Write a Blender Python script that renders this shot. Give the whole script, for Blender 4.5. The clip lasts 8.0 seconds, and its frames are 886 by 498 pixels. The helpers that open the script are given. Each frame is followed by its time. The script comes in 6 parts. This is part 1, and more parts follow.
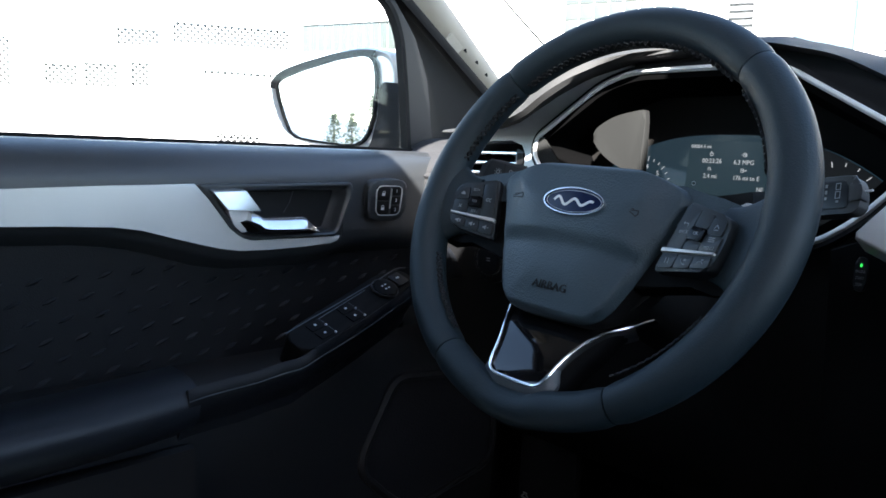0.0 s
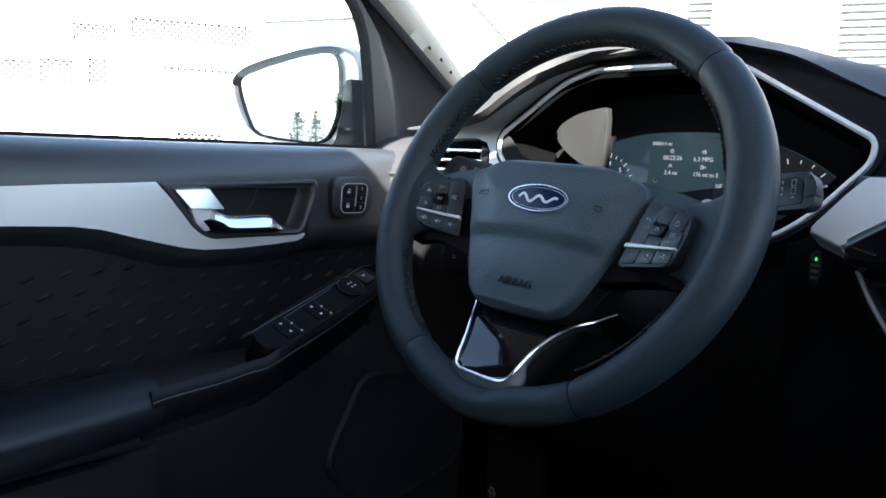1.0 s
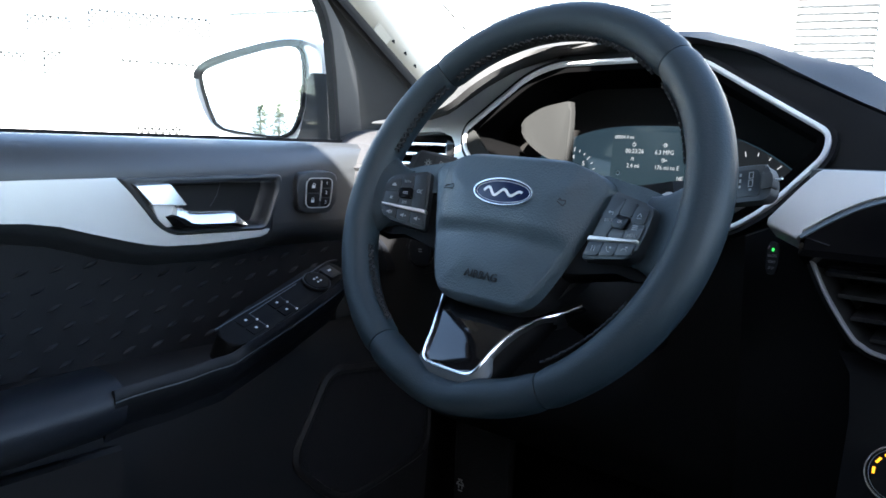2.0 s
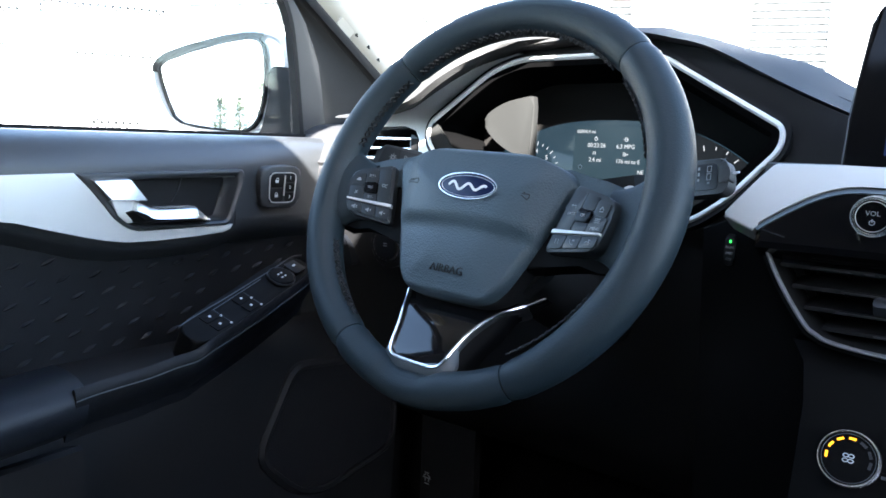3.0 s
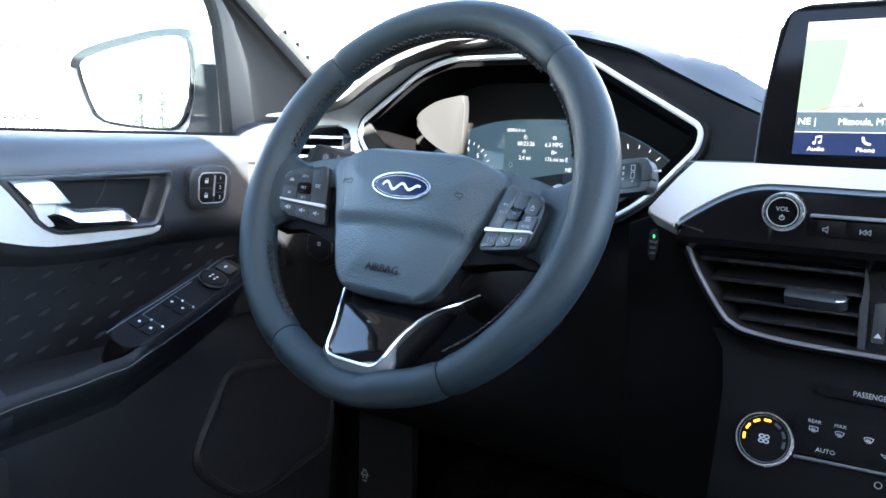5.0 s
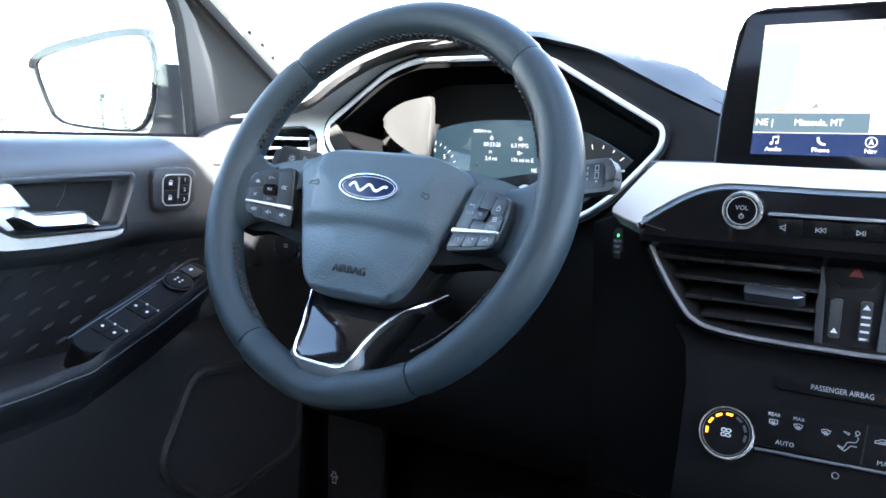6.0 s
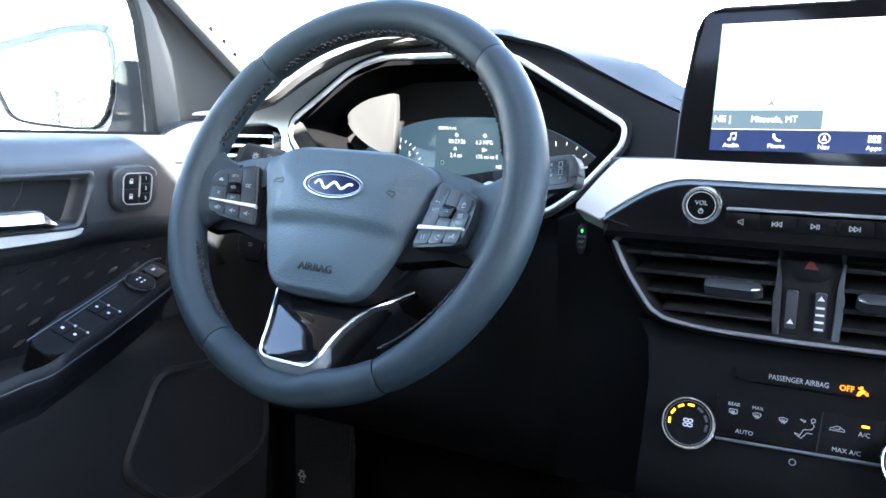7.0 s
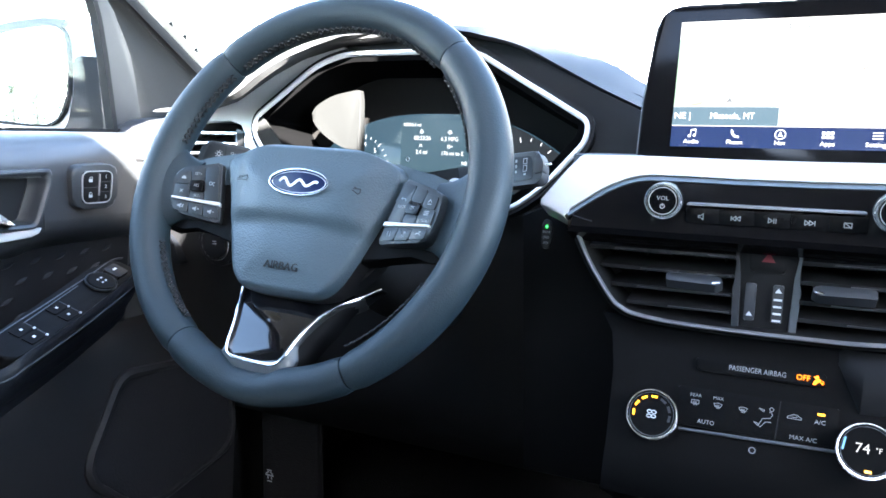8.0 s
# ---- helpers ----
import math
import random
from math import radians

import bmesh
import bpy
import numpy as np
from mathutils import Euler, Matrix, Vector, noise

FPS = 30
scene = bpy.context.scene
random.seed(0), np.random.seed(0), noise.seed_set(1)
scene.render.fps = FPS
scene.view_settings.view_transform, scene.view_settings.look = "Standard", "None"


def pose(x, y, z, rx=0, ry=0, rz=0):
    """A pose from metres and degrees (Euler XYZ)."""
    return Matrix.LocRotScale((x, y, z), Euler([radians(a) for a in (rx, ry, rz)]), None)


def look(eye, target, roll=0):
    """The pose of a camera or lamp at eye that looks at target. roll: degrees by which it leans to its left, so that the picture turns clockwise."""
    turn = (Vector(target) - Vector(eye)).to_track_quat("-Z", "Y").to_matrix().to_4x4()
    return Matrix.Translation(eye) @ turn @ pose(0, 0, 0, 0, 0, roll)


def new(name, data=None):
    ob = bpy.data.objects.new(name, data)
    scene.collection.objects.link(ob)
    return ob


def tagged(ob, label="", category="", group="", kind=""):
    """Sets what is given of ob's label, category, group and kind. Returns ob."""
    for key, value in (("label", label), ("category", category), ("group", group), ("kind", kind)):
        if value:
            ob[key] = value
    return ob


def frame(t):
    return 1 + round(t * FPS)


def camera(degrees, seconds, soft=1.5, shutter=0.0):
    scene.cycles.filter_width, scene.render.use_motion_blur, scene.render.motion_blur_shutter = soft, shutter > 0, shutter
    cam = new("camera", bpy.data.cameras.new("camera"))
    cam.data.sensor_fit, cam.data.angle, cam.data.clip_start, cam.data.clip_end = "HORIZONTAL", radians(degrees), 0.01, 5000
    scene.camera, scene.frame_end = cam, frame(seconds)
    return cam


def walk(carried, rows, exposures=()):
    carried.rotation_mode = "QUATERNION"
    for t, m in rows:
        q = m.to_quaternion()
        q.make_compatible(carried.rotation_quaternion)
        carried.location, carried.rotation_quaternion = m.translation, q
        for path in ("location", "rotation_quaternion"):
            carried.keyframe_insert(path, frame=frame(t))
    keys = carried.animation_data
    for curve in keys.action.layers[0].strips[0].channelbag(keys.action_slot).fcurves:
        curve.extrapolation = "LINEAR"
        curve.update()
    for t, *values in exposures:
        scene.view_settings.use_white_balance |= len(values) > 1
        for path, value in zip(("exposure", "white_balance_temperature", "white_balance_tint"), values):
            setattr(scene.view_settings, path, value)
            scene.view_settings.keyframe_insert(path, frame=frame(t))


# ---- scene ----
cam = camera(62.6, 8.0, soft=1.6)
ROWS = [
    (0.0, 0.3583, -0.4924, 1.0108, 82.841, -2.354, 46.695),
    (0.5, 0.3586, -0.4928, 1.0110, 82.834, -2.324, 45.327),
    (1.0, 0.3592, -0.4940, 1.0107, 82.755, -2.277, 43.946),
    (1.5, 0.3600, -0.4944, 1.0113, 82.550, -2.149, 42.612),
    (3.0, 0.3616, -0.4983, 1.0119, 81.974, -2.015, 38.374),
    (3.5, 0.3625, -0.5003, 1.0123, 81.895, -2.022, 36.956),
    (4.0, 0.3630, -0.5022, 1.0123, 81.963, -1.955, 35.567),
    (4.5, 0.3638, -0.5042, 1.0155, 81.797, -1.830, 34.267),
    (6.0, 0.3666, -0.5073, 1.0169, 81.860, -1.587, 30.456),
    (6.5, 0.3678, -0.5083, 1.0173, 81.774, -1.486, 29.158),
    (7.0, 0.3677, -0.5096, 1.0173, 81.677, -1.408, 27.721),
    (7.5, 0.3686, -0.5103, 1.0178, 81.527, -1.299, 26.388),
    (8.0, 0.3687, -0.5114, 1.0183, 81.413, -1.255, 25.033),
]
EXPOSURE = [(0.0, 3.19), (1.5, 3.70), (3.0, 4.28), (4.5, 4.84), (6.0, 5.20), (8.0, 5.42)]
walk(cam, [(t, pose(x, y, z, rx, ry, rz)) for t, x, y, z, rx, ry, rz in ROWS], EXPOSURE)

# ---- light: clear sky, sun from behind on the passenger's side ----
SUN_TO = Vector((0.474, -0.629, 0.616)).normalized()
world = bpy.data.worlds.new("sky")
scene.world = world
world.use_nodes = True
wn = world.node_tree.nodes
sky = wn.new("ShaderNodeTexSky")
sky.sky_type, sky.sun_disc = "NISHITA", False
sky.sun_elevation = math.asin(SUN_TO.z)
sky.sun_rotation = math.atan2(SUN_TO.x, SUN_TO.y)
world.node_tree.links.new(sky.outputs[0], wn["Background"].inputs[0])
wn["Background"].inputs[1].default_value = 0.115
sun = new("sun", bpy.data.lights.new("sun", "SUN"))
sun.data.energy, sun.data.angle, sun.data.color = 5.0, radians(0.5), (1.0, 0.965, 0.92)
sun.matrix_world = look(SUN_TO * 30, (0, 0, 0))


# ---- materials ----
def material(name, color, rough=0.5, metal=0.0, grain=0.0, grain_size=0.001, vary=0.12, vary_size=0.08,
             coat=0.0, cells=False, spec=0.5, smear=0.08):
    m = bpy.data.materials.new(name)
    m.use_nodes = True
    nt = m.node_tree
    b = nt.nodes["Principled BSDF"]
    link = nt.links.new
    tc = nt.nodes.new("ShaderNodeTexCoord")
    big = nt.nodes.new("ShaderNodeTexNoise")
    big.inputs["Scale"].default_value, big.inputs["Detail"].default_value = 1 / vary_size, 6
    link(tc.outputs["Object"], big.inputs["Vector"])
    ramp = nt.nodes.new("ShaderNodeMapRange")
    ramp.inputs["To Min"].default_value, ramp.inputs["To Max"].default_value = 1 - vary, 1 + vary
    link(big.outputs["Fac"], ramp.inputs["Value"])
    mul = nt.nodes.new("ShaderNodeMix")
    mul.data_type, mul.blend_type = "RGBA", "MULTIPLY"
    mul.inputs[0].default_value = 1
    mul.inputs[6].default_value = (*color, 1)
    link(ramp.outputs[0], mul.inputs[7])
    link(mul.outputs[2], b.inputs["Base Color"])
    rr = nt.nodes.new("ShaderNodeMapRange")
    rr.inputs["To Min"].default_value, rr.inputs["To Max"].default_value = max(0.02, rough - smear), min(1, rough + smear)
    link(big.outputs["Fac"], rr.inputs["Value"])
    link(rr.outputs[0], b.inputs["Roughness"])
    b.inputs["Metallic"].default_value = metal
    b.inputs["Coat Weight"].default_value = coat
    b.inputs["Coat Roughness"].default_value = 0.04
    b.inputs["Specular IOR Level"].default_value = spec
    if grain:
        tex = nt.nodes.new("ShaderNodeTexVoronoi" if cells else "ShaderNodeTexNoise")
        tex.inputs["Scale"].default_value = 1 / grain_size
        link(tc.outputs["Object"], tex.inputs["Vector"])
        bump = nt.nodes.new("ShaderNodeBump")
        bump.inputs["Strength"].default_value, bump.inputs["Distance"].default_value = grain, grain_size * 0.35
        link(tex.outputs["Distance" if cells else "Fac"], bump.inputs["Height"])
        link(bump.outputs[0], b.inputs["Normal"])
    return m


def glowing(name, color, strength, spec=0.5):
    m = bpy.data.materials.new(name)
    m.use_nodes = True
    b = m.node_tree.nodes["Principled BSDF"]
    b.inputs["Base Color"].default_value = (0.02, 0.02, 0.02, 1)
    b.inputs["Roughness"].default_value = 0.12
    b.inputs["Specular IOR Level"].default_value = spec
    b.inputs["Emission Color"].default_value = (*color, 1)
    b.inputs["Emission Strength"].default_value = strength
    return m


def pane_material(name, tint, gloss):
    m = bpy.data.materials.new(name)
    m.use_nodes = True
    nt = m.node_tree
    nt.nodes.remove(nt.nodes["Principled BSDF"])
    out = nt.nodes["Material Output"]
    clear, shine, mix = (nt.nodes.new(k) for k in ("ShaderNodeBsdfTransparent", "ShaderNodeBsdfGlossy", "ShaderNodeMixShader"))
    clear.inputs[0].default_value = (*tint, 1)
    shine.inputs["Roughness"].default_value = 0.01
    fres = nt.nodes.new("ShaderNodeMath")
    face = nt.nodes.new("ShaderNodeLayerWeight")
    power = nt.nodes.new("ShaderNodeMath")
    power.operation, fres.operation = "POWER", "MULTIPLY_ADD"
    power.inputs[1].default_value = 4.0
    fres.inputs[1].default_value, fres.inputs[2].default_value = gloss, 0.03
    face.inputs[0].default_value = 0.5
    nt.links.new(face.outputs["Facing"], power.inputs[0])
    nt.links.new(power.outputs[0], fres.inputs[0])
    for a, b in ((fres.outputs[0], mix.inputs[0]), (clear.outputs[0], mix.inputs[1]), (shine.outputs[0], mix.inputs[2]), (mix.outputs[0], out.inputs[0])):
        nt.links.new(a, b)
    return m


LEATHER = material("black_leather", (0.0100, 0.0190, 0.0248), 0.54, grain=0.26, grain_size=0.0013, cells=True, vary=0.10, spec=0.33)
PAD_SKIN = material("grained_airbag_skin", (0.0285, 0.0475, 0.0600), 0.48, grain=0.5, grain_size=0.0015, cells=True)
SOFT = material("soft_dash_skin", (0.0305, 0.0302, 0.0318), 0.55, grain=0.5, grain_size=0.0012, cells=True)
HOOD_SKIN = material("matt_hood_skin", (0.0390, 0.0395, 0.0400), 0.68, grain=0.5, grain_size=0.0012, cells=True, spec=0.26)
HARD = material("hard_black_plastic", (0.0100, 0.0101, 0.0108), 0.55, grain=0.4, grain_size=0.0008, spec=0.18)
TUNNEL = material("matt_tunnel_plastic", (0.0125, 0.0118, 0.0113), 0.9, spec=0.04, vary=0.1)
# near-black colour stands in for the shade inside the instrument opening
TUNNEL_SHADE = material("painted_tunnel_shade", (0.0018, 0.0018, 0.0019), 0.9, spec=0.03, vary=0.1)
FASCIA = material("dark_fascia_plastic", (0.0034, 0.0034, 0.0036), 0.55, grain=0.4, grain_size=0.0008, spec=0.06)
DASH_MARK = material("embossed_mark_vinyl", (0.0165, 0.0179, 0.0207), 0.5, spec=0.25, grain=0.4, grain_size=0.0010, cells=True)
SIDE_METAL = material("smoked_trim_side", (0.095, 0.108, 0.116), 0.40, metal=0.3, vary=0.08)
RING_SIDE = material("dark_ring_side", (0.05, 0.052, 0.055), 0.3, metal=0.6, vary=0.05)
INSERT = material("gloss_insert_black", (0.0042, 0.0042, 0.0049), 0.05, vary=0.1, spec=0.5, smear=0.02)
MIRROR_RIM = material("mirror_rim_plastic", (0.0070, 0.0072, 0.0074), 0.60, spec=0.14, grain=0.2, grain_size=0.001)
POD = material("pod_plastic", (0.0140, 0.0175, 0.0203), 0.42, grain=0.2, grain_size=0.0006, spec=0.35)
HANDLE = material("polished_silver", (0.80, 0.80, 0.79), 0.22, metal=0.88, vary=0.03)
DOOR_SKIN = material("dark_door_plastic", (0.0255, 0.0280, 0.0308), 0.40, spec=0.55, grain=0.4, grain_size=0.0010, cells=True)
ARM_SKIN = material("dark_armrest_plastic", (0.0046, 0.0056, 0.0078), 0.50, spec=0.22, grain=0.5, grain_size=0.0010, cells=True)
ARM_PAD = material("armrest_leather", (0.0059, 0.0078, 0.0115), 0.42, spec=0.3, grain=0.3, grain_size=0.0011, cells=True)
FRAME_SKIN = material("grey_corner_plastic", (0.0108, 0.0108, 0.0106), 0.66, grain=0.3, grain_size=0.001, spec=0.16)
FRAME_GREY = material("grey_frame_plastic", (0.0245, 0.0240, 0.0228), 0.58, grain=0.3, grain_size=0.001, spec=0.3)
VISOR = material("matt_gauge_housing", (0.0205, 0.0210, 0.0206), 0.95, spec=0.03, vary=0.05)
STALK = material("stalk_plastic", (0.0252, 0.0280, 0.0322), 0.48, grain=0.3, grain_size=0.0008)
QUILT = material("dark_embossed_vinyl", (0.0087, 0.0092, 0.0106), 0.5, spec=0.15, grain=0.4, grain_size=0.0012, cells=True)
PIANO = material("gloss_black", (0.0040, 0.0038, 0.0042), 0.12, vary=0.2, spec=0.10)
BEZEL = material("bright_bezel", (0.84, 0.84, 0.83), 0.36, metal=0.15, grain=0.1, grain_size=0.0006, vary=0.04)
DOOR_SILVER = material("satin_silver_blade", (0.56, 0.56, 0.545), 0.36, metal=0.30, grain=0.12, grain_size=0.0006, vary=0.05)
SATIN = material("satin_silver_trim", (0.52, 0.515, 0.50), 0.38, metal=0.25, grain=0.12, grain_size=0.0006, vary=0.05)
WING = material("grey_painted_trim", (0.60, 0.60, 0.595), 0.40, metal=0.25, grain=0.12, grain_size=0.0006, vary=0.05)
VENT_GREY = material("brushed_vent_trim", (0.27, 0.275, 0.285), 0.32, metal=0.45, vary=0.05)
CHROME = material("chrome", (0.85, 0.86, 0.87), 0.20, metal=1.0, vary=0.03, smear=0.04)
DARK_CHROME = material("smoked_chrome", (0.30, 0.31, 0.33), 0.16, metal=1.0, vary=0.05)
RUBBER = material("black_rubber", (0.010, 0.010, 0.010), 0.8, spec=0.15, grain=0.3, grain_size=0.002)
CREAM = material("light_pillar_fabric", (0.320, 0.292, 0.238), 0.90, grain=0.7, grain_size=0.0016, vary=0.06)
CARPET = material("black_carpet", (0.0120, 0.0120, 0.0130), 0.95, spec=0.04, grain=1.0, grain_size=0.003)
LINER = material("grey_headliner", (0.20, 0.19, 0.17), 0.95, grain=0.5, grain_size=0.002)
KEY_GLOSS = material("gloss_key_black", (0.0045, 0.0043, 0.0046), 0.25, vary=0.2, spec=0.12)
BUTTON = material("button_plastic", (0.0063, 0.0063, 0.0070), 0.42, grain=0.2, grain_size=0.0006, spec=0.2)
ICON = material("pale_print", (0.62, 0.64, 0.66), 0.6, vary=0.02)
MID_ICON = material("soft_print", (0.27, 0.28, 0.29), 0.6, vary=0.02)
DIM_ICON = material("grey_print", (0.22, 0.23, 0.24), 0.6, vary=0.02)
THREAD = material("dark_thread", (0.0052, 0.0058, 0.0066), 0.8, grain=0.6, grain_size=0.0006)
BLUE = material("badge_blue", (0.0056, 0.0112, 0.0420), 0.25, spec=0.2, vary=0.1)
PAINT = material("silver_car_paint", (0.62, 0.63, 0.64), 0.30, metal=0.35, coat=0.8, vary=0.04)
MIRROR = material("mirror_silver", (0.92, 0.93, 0.94), 0.01, metal=1.0, vary=0.0, smear=0.0)
TINTED = pane_material("dimming_glass", (0.11, 0.12, 0.12), 0.35)
GLASS = pane_material("clear_glass", (0.93, 0.95, 0.94), 0.35)
MAP_WHITE = glowing("map_paper", (1.0, 1.0, 0.98), 0.0620, 0.3)
MAP_GREEN = glowing("map_park", (0.60, 0.88, 0.64), 0.0400, 0.3)
MAP_BLUE = glowing("menu_blue", (0.02, 0.06, 0.27), 0.0220)
MAP_STEEL = glowing("menu_steel_blue", (0.20, 0.32, 0.40), 0.0340)
MAP_TEXT = glowing("menu_text", (0.95, 0.97, 1.0), 0.0941)
CLIMATE_TEXT = glowing("climate_text", (0.95, 0.97, 1.0), 0.0300)
MAP_RED = glowing("map_road_red", (0.9, 0.42, 0.36), 0.0400)
MAP_GREY = glowing("map_grey", (0.85, 0.90, 0.95), 0.0154)
CLUSTER_FACE = glowing("cluster_face", (0.14, 0.32, 0.46), 0.0115, 0.15)
CLUSTER_SCREEN = glowing("cluster_screen", (0.16, 0.32, 0.42), 0.0140, 0.15)
CLUSTER_TEXT = glowing("cluster_text", (0.90, 0.95, 1.0), 0.0640)
DIAL = glowing("fuel_dial_face", (0.20, 0.24, 0.28), 0.0040, 0.15)
AMBER = glowing("amber_led", (1.0, 0.42, 0.02), 0.1725)
ORANGE = glowing("orange_led", (1.0, 0.20, 0.01), 0.1568)
GREEN = glowing("green_led", (0.05, 1.0, 0.15), 0.1254)
ICE = glowing("temperature_blue", (0.15, 0.45, 0.85), 0.0549)
RED_MARK = material("hazard_red", (0.16, 0.010, 0.014), 0.5)
KNOB_RING = material("bright_knob_ring", (0.80, 0.80, 0.79), 0.17, metal=0.92, vary=0.04)
WALL = material("white_wall_paint", (0.78, 0.77, 0.74), 0.8, grain=0.5, grain_size=0.02, vary=0.05, vary_size=0.8)
LOUVRE = material("pale_metal_louvre", (0.34, 0.35, 0.355), 0.5, metal=0.2, vary=0.05, vary_size=0.5)
BLOCK = material("glass_block", (0.055, 0.064, 0.060), 0.35, vary=0.12, vary_size=0.15)
SHOP_GLASS = material("window_glass", (0.10, 0.13, 0.15), 0.03, metal=0.6, vary=0.05, vary_size=0.6)
DARK_OPENING = material("dark_opening", (0.045, 0.045, 0.046), 0.9, vary=0.3, vary_size=0.4, spec=0.05)
ASPHALT = material("pale_worn_asphalt", (0.20, 0.20, 0.195), 0.9, grain=0.8, grain_size=0.02, vary=0.2, vary_size=1.5)
CONCRETE = material("pale_concrete", (0.42, 0.41, 0.38), 0.9, grain=0.6, grain_size=0.03, vary=0.1, vary_size=0.6)
WIRE = material("galvanised_wire", (0.66, 0.67, 0.66), 0.5, metal=0.3, vary=0.05)
BARK = material("bark", (0.10, 0.07, 0.05), 0.9, grain=1, grain_size=0.03)
FOLIAGE = material("foliage", (0.145, 0.165, 0.105), 0.8, vary=0.4, vary_size=0.3)
# hill colour is lightened and blued to carry the distance haze
HILL = material("far_hills", (0.105, 0.135, 0.165), 1.0, vary=0.25, vary_size=60)


# ---- mesh helpers ----
HOME = {}


def thing(name, at, label, category, group="", kind=""):
    ob = new(name)
    ob.empty_display_size = 0.05
    ob.location = at
    HOME[ob.name] = Vector(at)
    return tagged(ob, label, category, group, kind)


def part(name, bm, mat, parent=None, label="", sharp=40):
    me = bpy.data.meshes.new(name)
    bmesh.ops.recalc_face_normals(bm, faces=bm.faces)
    bm.to_mesh(me)
    bm.free()
    return part_mesh(name, me, mat, parent, label, sharp)


def part_mesh(name, me, mat, parent=None, label="", sharp=40):
    me.materials.append(mat)
    me.shade_smooth()
    me.set_sharp_from_angle(angle=radians(sharp))
    ob = new(name, me)
    if parent is not None:
        ob.parent = parent
        if parent.name in HOME:
            ob.matrix_parent_inverse = Matrix.Translation(-HOME[parent.name])
    return tagged(ob, label)


def plane_frame(o, x, y):
    x, y = Vector(x).normalized(), Vector(y)
    y = (y - x * y.dot(x)).normalized()
    m = Matrix((x, y, x.cross(y))).transposed().to_4x4()
    m.translation = o
    return m


def rounded(pts, r, seg=4):
    """Corner points with each corner turned into an arc."""
    out, n = [], len(pts)
    for i in range(n):
        p, a, b = Vector(pts[i]), Vector(pts[i - 1]), Vector(pts[(i + 1) % n])
        ra = r[i] if isinstance(r, (list, tuple)) else r
        u, v = (a - p), (b - p)
        k = min(ra, u.length * 0.45, v.length * 0.45)
        p0, p1 = p + u.normalized() * k, p + v.normalized() * k
        for j in range(seg + 1):
            t = j / seg
            out.append(p0 * (1 - t) ** 2 + p * 2 * t * (1 - t) + p1 * t * t)
    return out


def slab(pts, m, depth, bevel=0.0, top=0.0, seg=2):
    """A plate: the outline in the plane m, its face at height top, depth thick, front edge bevelled."""
    bm = bmesh.new()
    front = [bm.verts.new(m @ Vector((p[0], p[1], top))) for p in pts]
    back = [bm.verts.new(m @ Vector((p[0], p[1], top - depth))) for p in pts]
    n = len(pts)
    face = bm.faces.new(front)
    bm.faces.new(back[::-1])
    for i in range(n):
        j = (i + 1) % n
        bm.faces.new((front[i], back[i], back[j], front[j]))
    if bevel:
        bmesh.ops.bevel(bm, geom=list(face.edges), offset=bevel, segments=seg, profile=0.6, affect="EDGES", clamp_overlap=True)
    return bm


def loft(rings, closed=True, caps=True):
    bm = bmesh.new()
    vs = [[bm.verts.new(Vector(p)) for p in r] for r in rings]
    n = len(vs[0])
    for a, b in zip(vs, vs[1:]):
        for i in range(n if closed else n - 1):
            j = (i + 1) % n
            bm.faces.new((a[i], a[j], b[j], b[i]))
    if caps and closed:
        bm.faces.new(vs[0][::-1])
        bm.faces.new(vs[-1])
    return bm


def sweep(path, section, normal, closed=False, caps=True):
    """A section (side, out) carried along a path; out is along normal."""
    path = [Vector(p) for p in path]
    nrm = Vector(normal).normalized()
    rings, n = [], len(path)
    for i, p in enumerate(path):
        a = path[i - 1] if (i or closed) else path[i]
        b = path[(i + 1) % n] if (i < n - 1 or closed) else path[i]
        t0 = (p - a).normalized() if (p - a).length > 1e-9 else (b - p).normalized()
        t1 = (b - p).normalized() if (b - p).length > 1e-9 else t0
        t = (t0 + t1).normalized()
        side = t.cross(nrm).normalized()
        k = 1 / max(0.5, side.dot(t0.cross(nrm).normalized()))
        up = side.cross(t).normalized()
        rings.append([p + side * s * k + up * o for s, o in section])
    if closed:
        rings.append(rings[0])
        bm = loft(rings, True, False)
        bmesh.ops.remove_doubles(bm, verts=bm.verts, dist=1e-7)
        return bm
    return loft(rings, True, caps)


def disc(m, r, depth, seg=40, bevel=0.0, top=0.0, ry=None):
    ry = ry or r
    return slab([(r * math.cos(a), ry * math.sin(a)) for a in (2 * math.pi * i / seg for i in range(seg))], m, depth, bevel, top)


def ring(m, r, w, h, seg=48, top=0.0, ry=None):
    """A flat-ended ring of radius r, w wide and h proud, with softened edges."""
    ry = ry or r
    sec = [(-w / 2, -h), (-w / 2, -h * 0.3), (-w * 0.3, 0), (w * 0.3, 0), (w / 2, -h * 0.3), (w / 2, -h)]
    path = [m @ Vector((r * math.cos(a), ry * math.sin(a), top)) for a in (2 * math.pi * i / seg for i in range(seg))]
    return sweep(path, sec, m.to_3x3() @ Vector((0, 0, 1)), closed=True)


def box(x0, x1, y0, y1, z0, z1, bevel=0.0):
    m = plane_frame((0, 0, 0), (1, 0, 0), (0, 1, 0))
    bm = slab([(x0, y0), (x1, y0), (x1, y1), (x0, y1)], m, z1 - z0, 0, z1)
    if bevel:
        bmesh.ops.bevel(bm, geom=list(bm.edges), offset=bevel, segments=2, profile=0.6, affect="EDGES", clamp_overlap=True)
    return bm


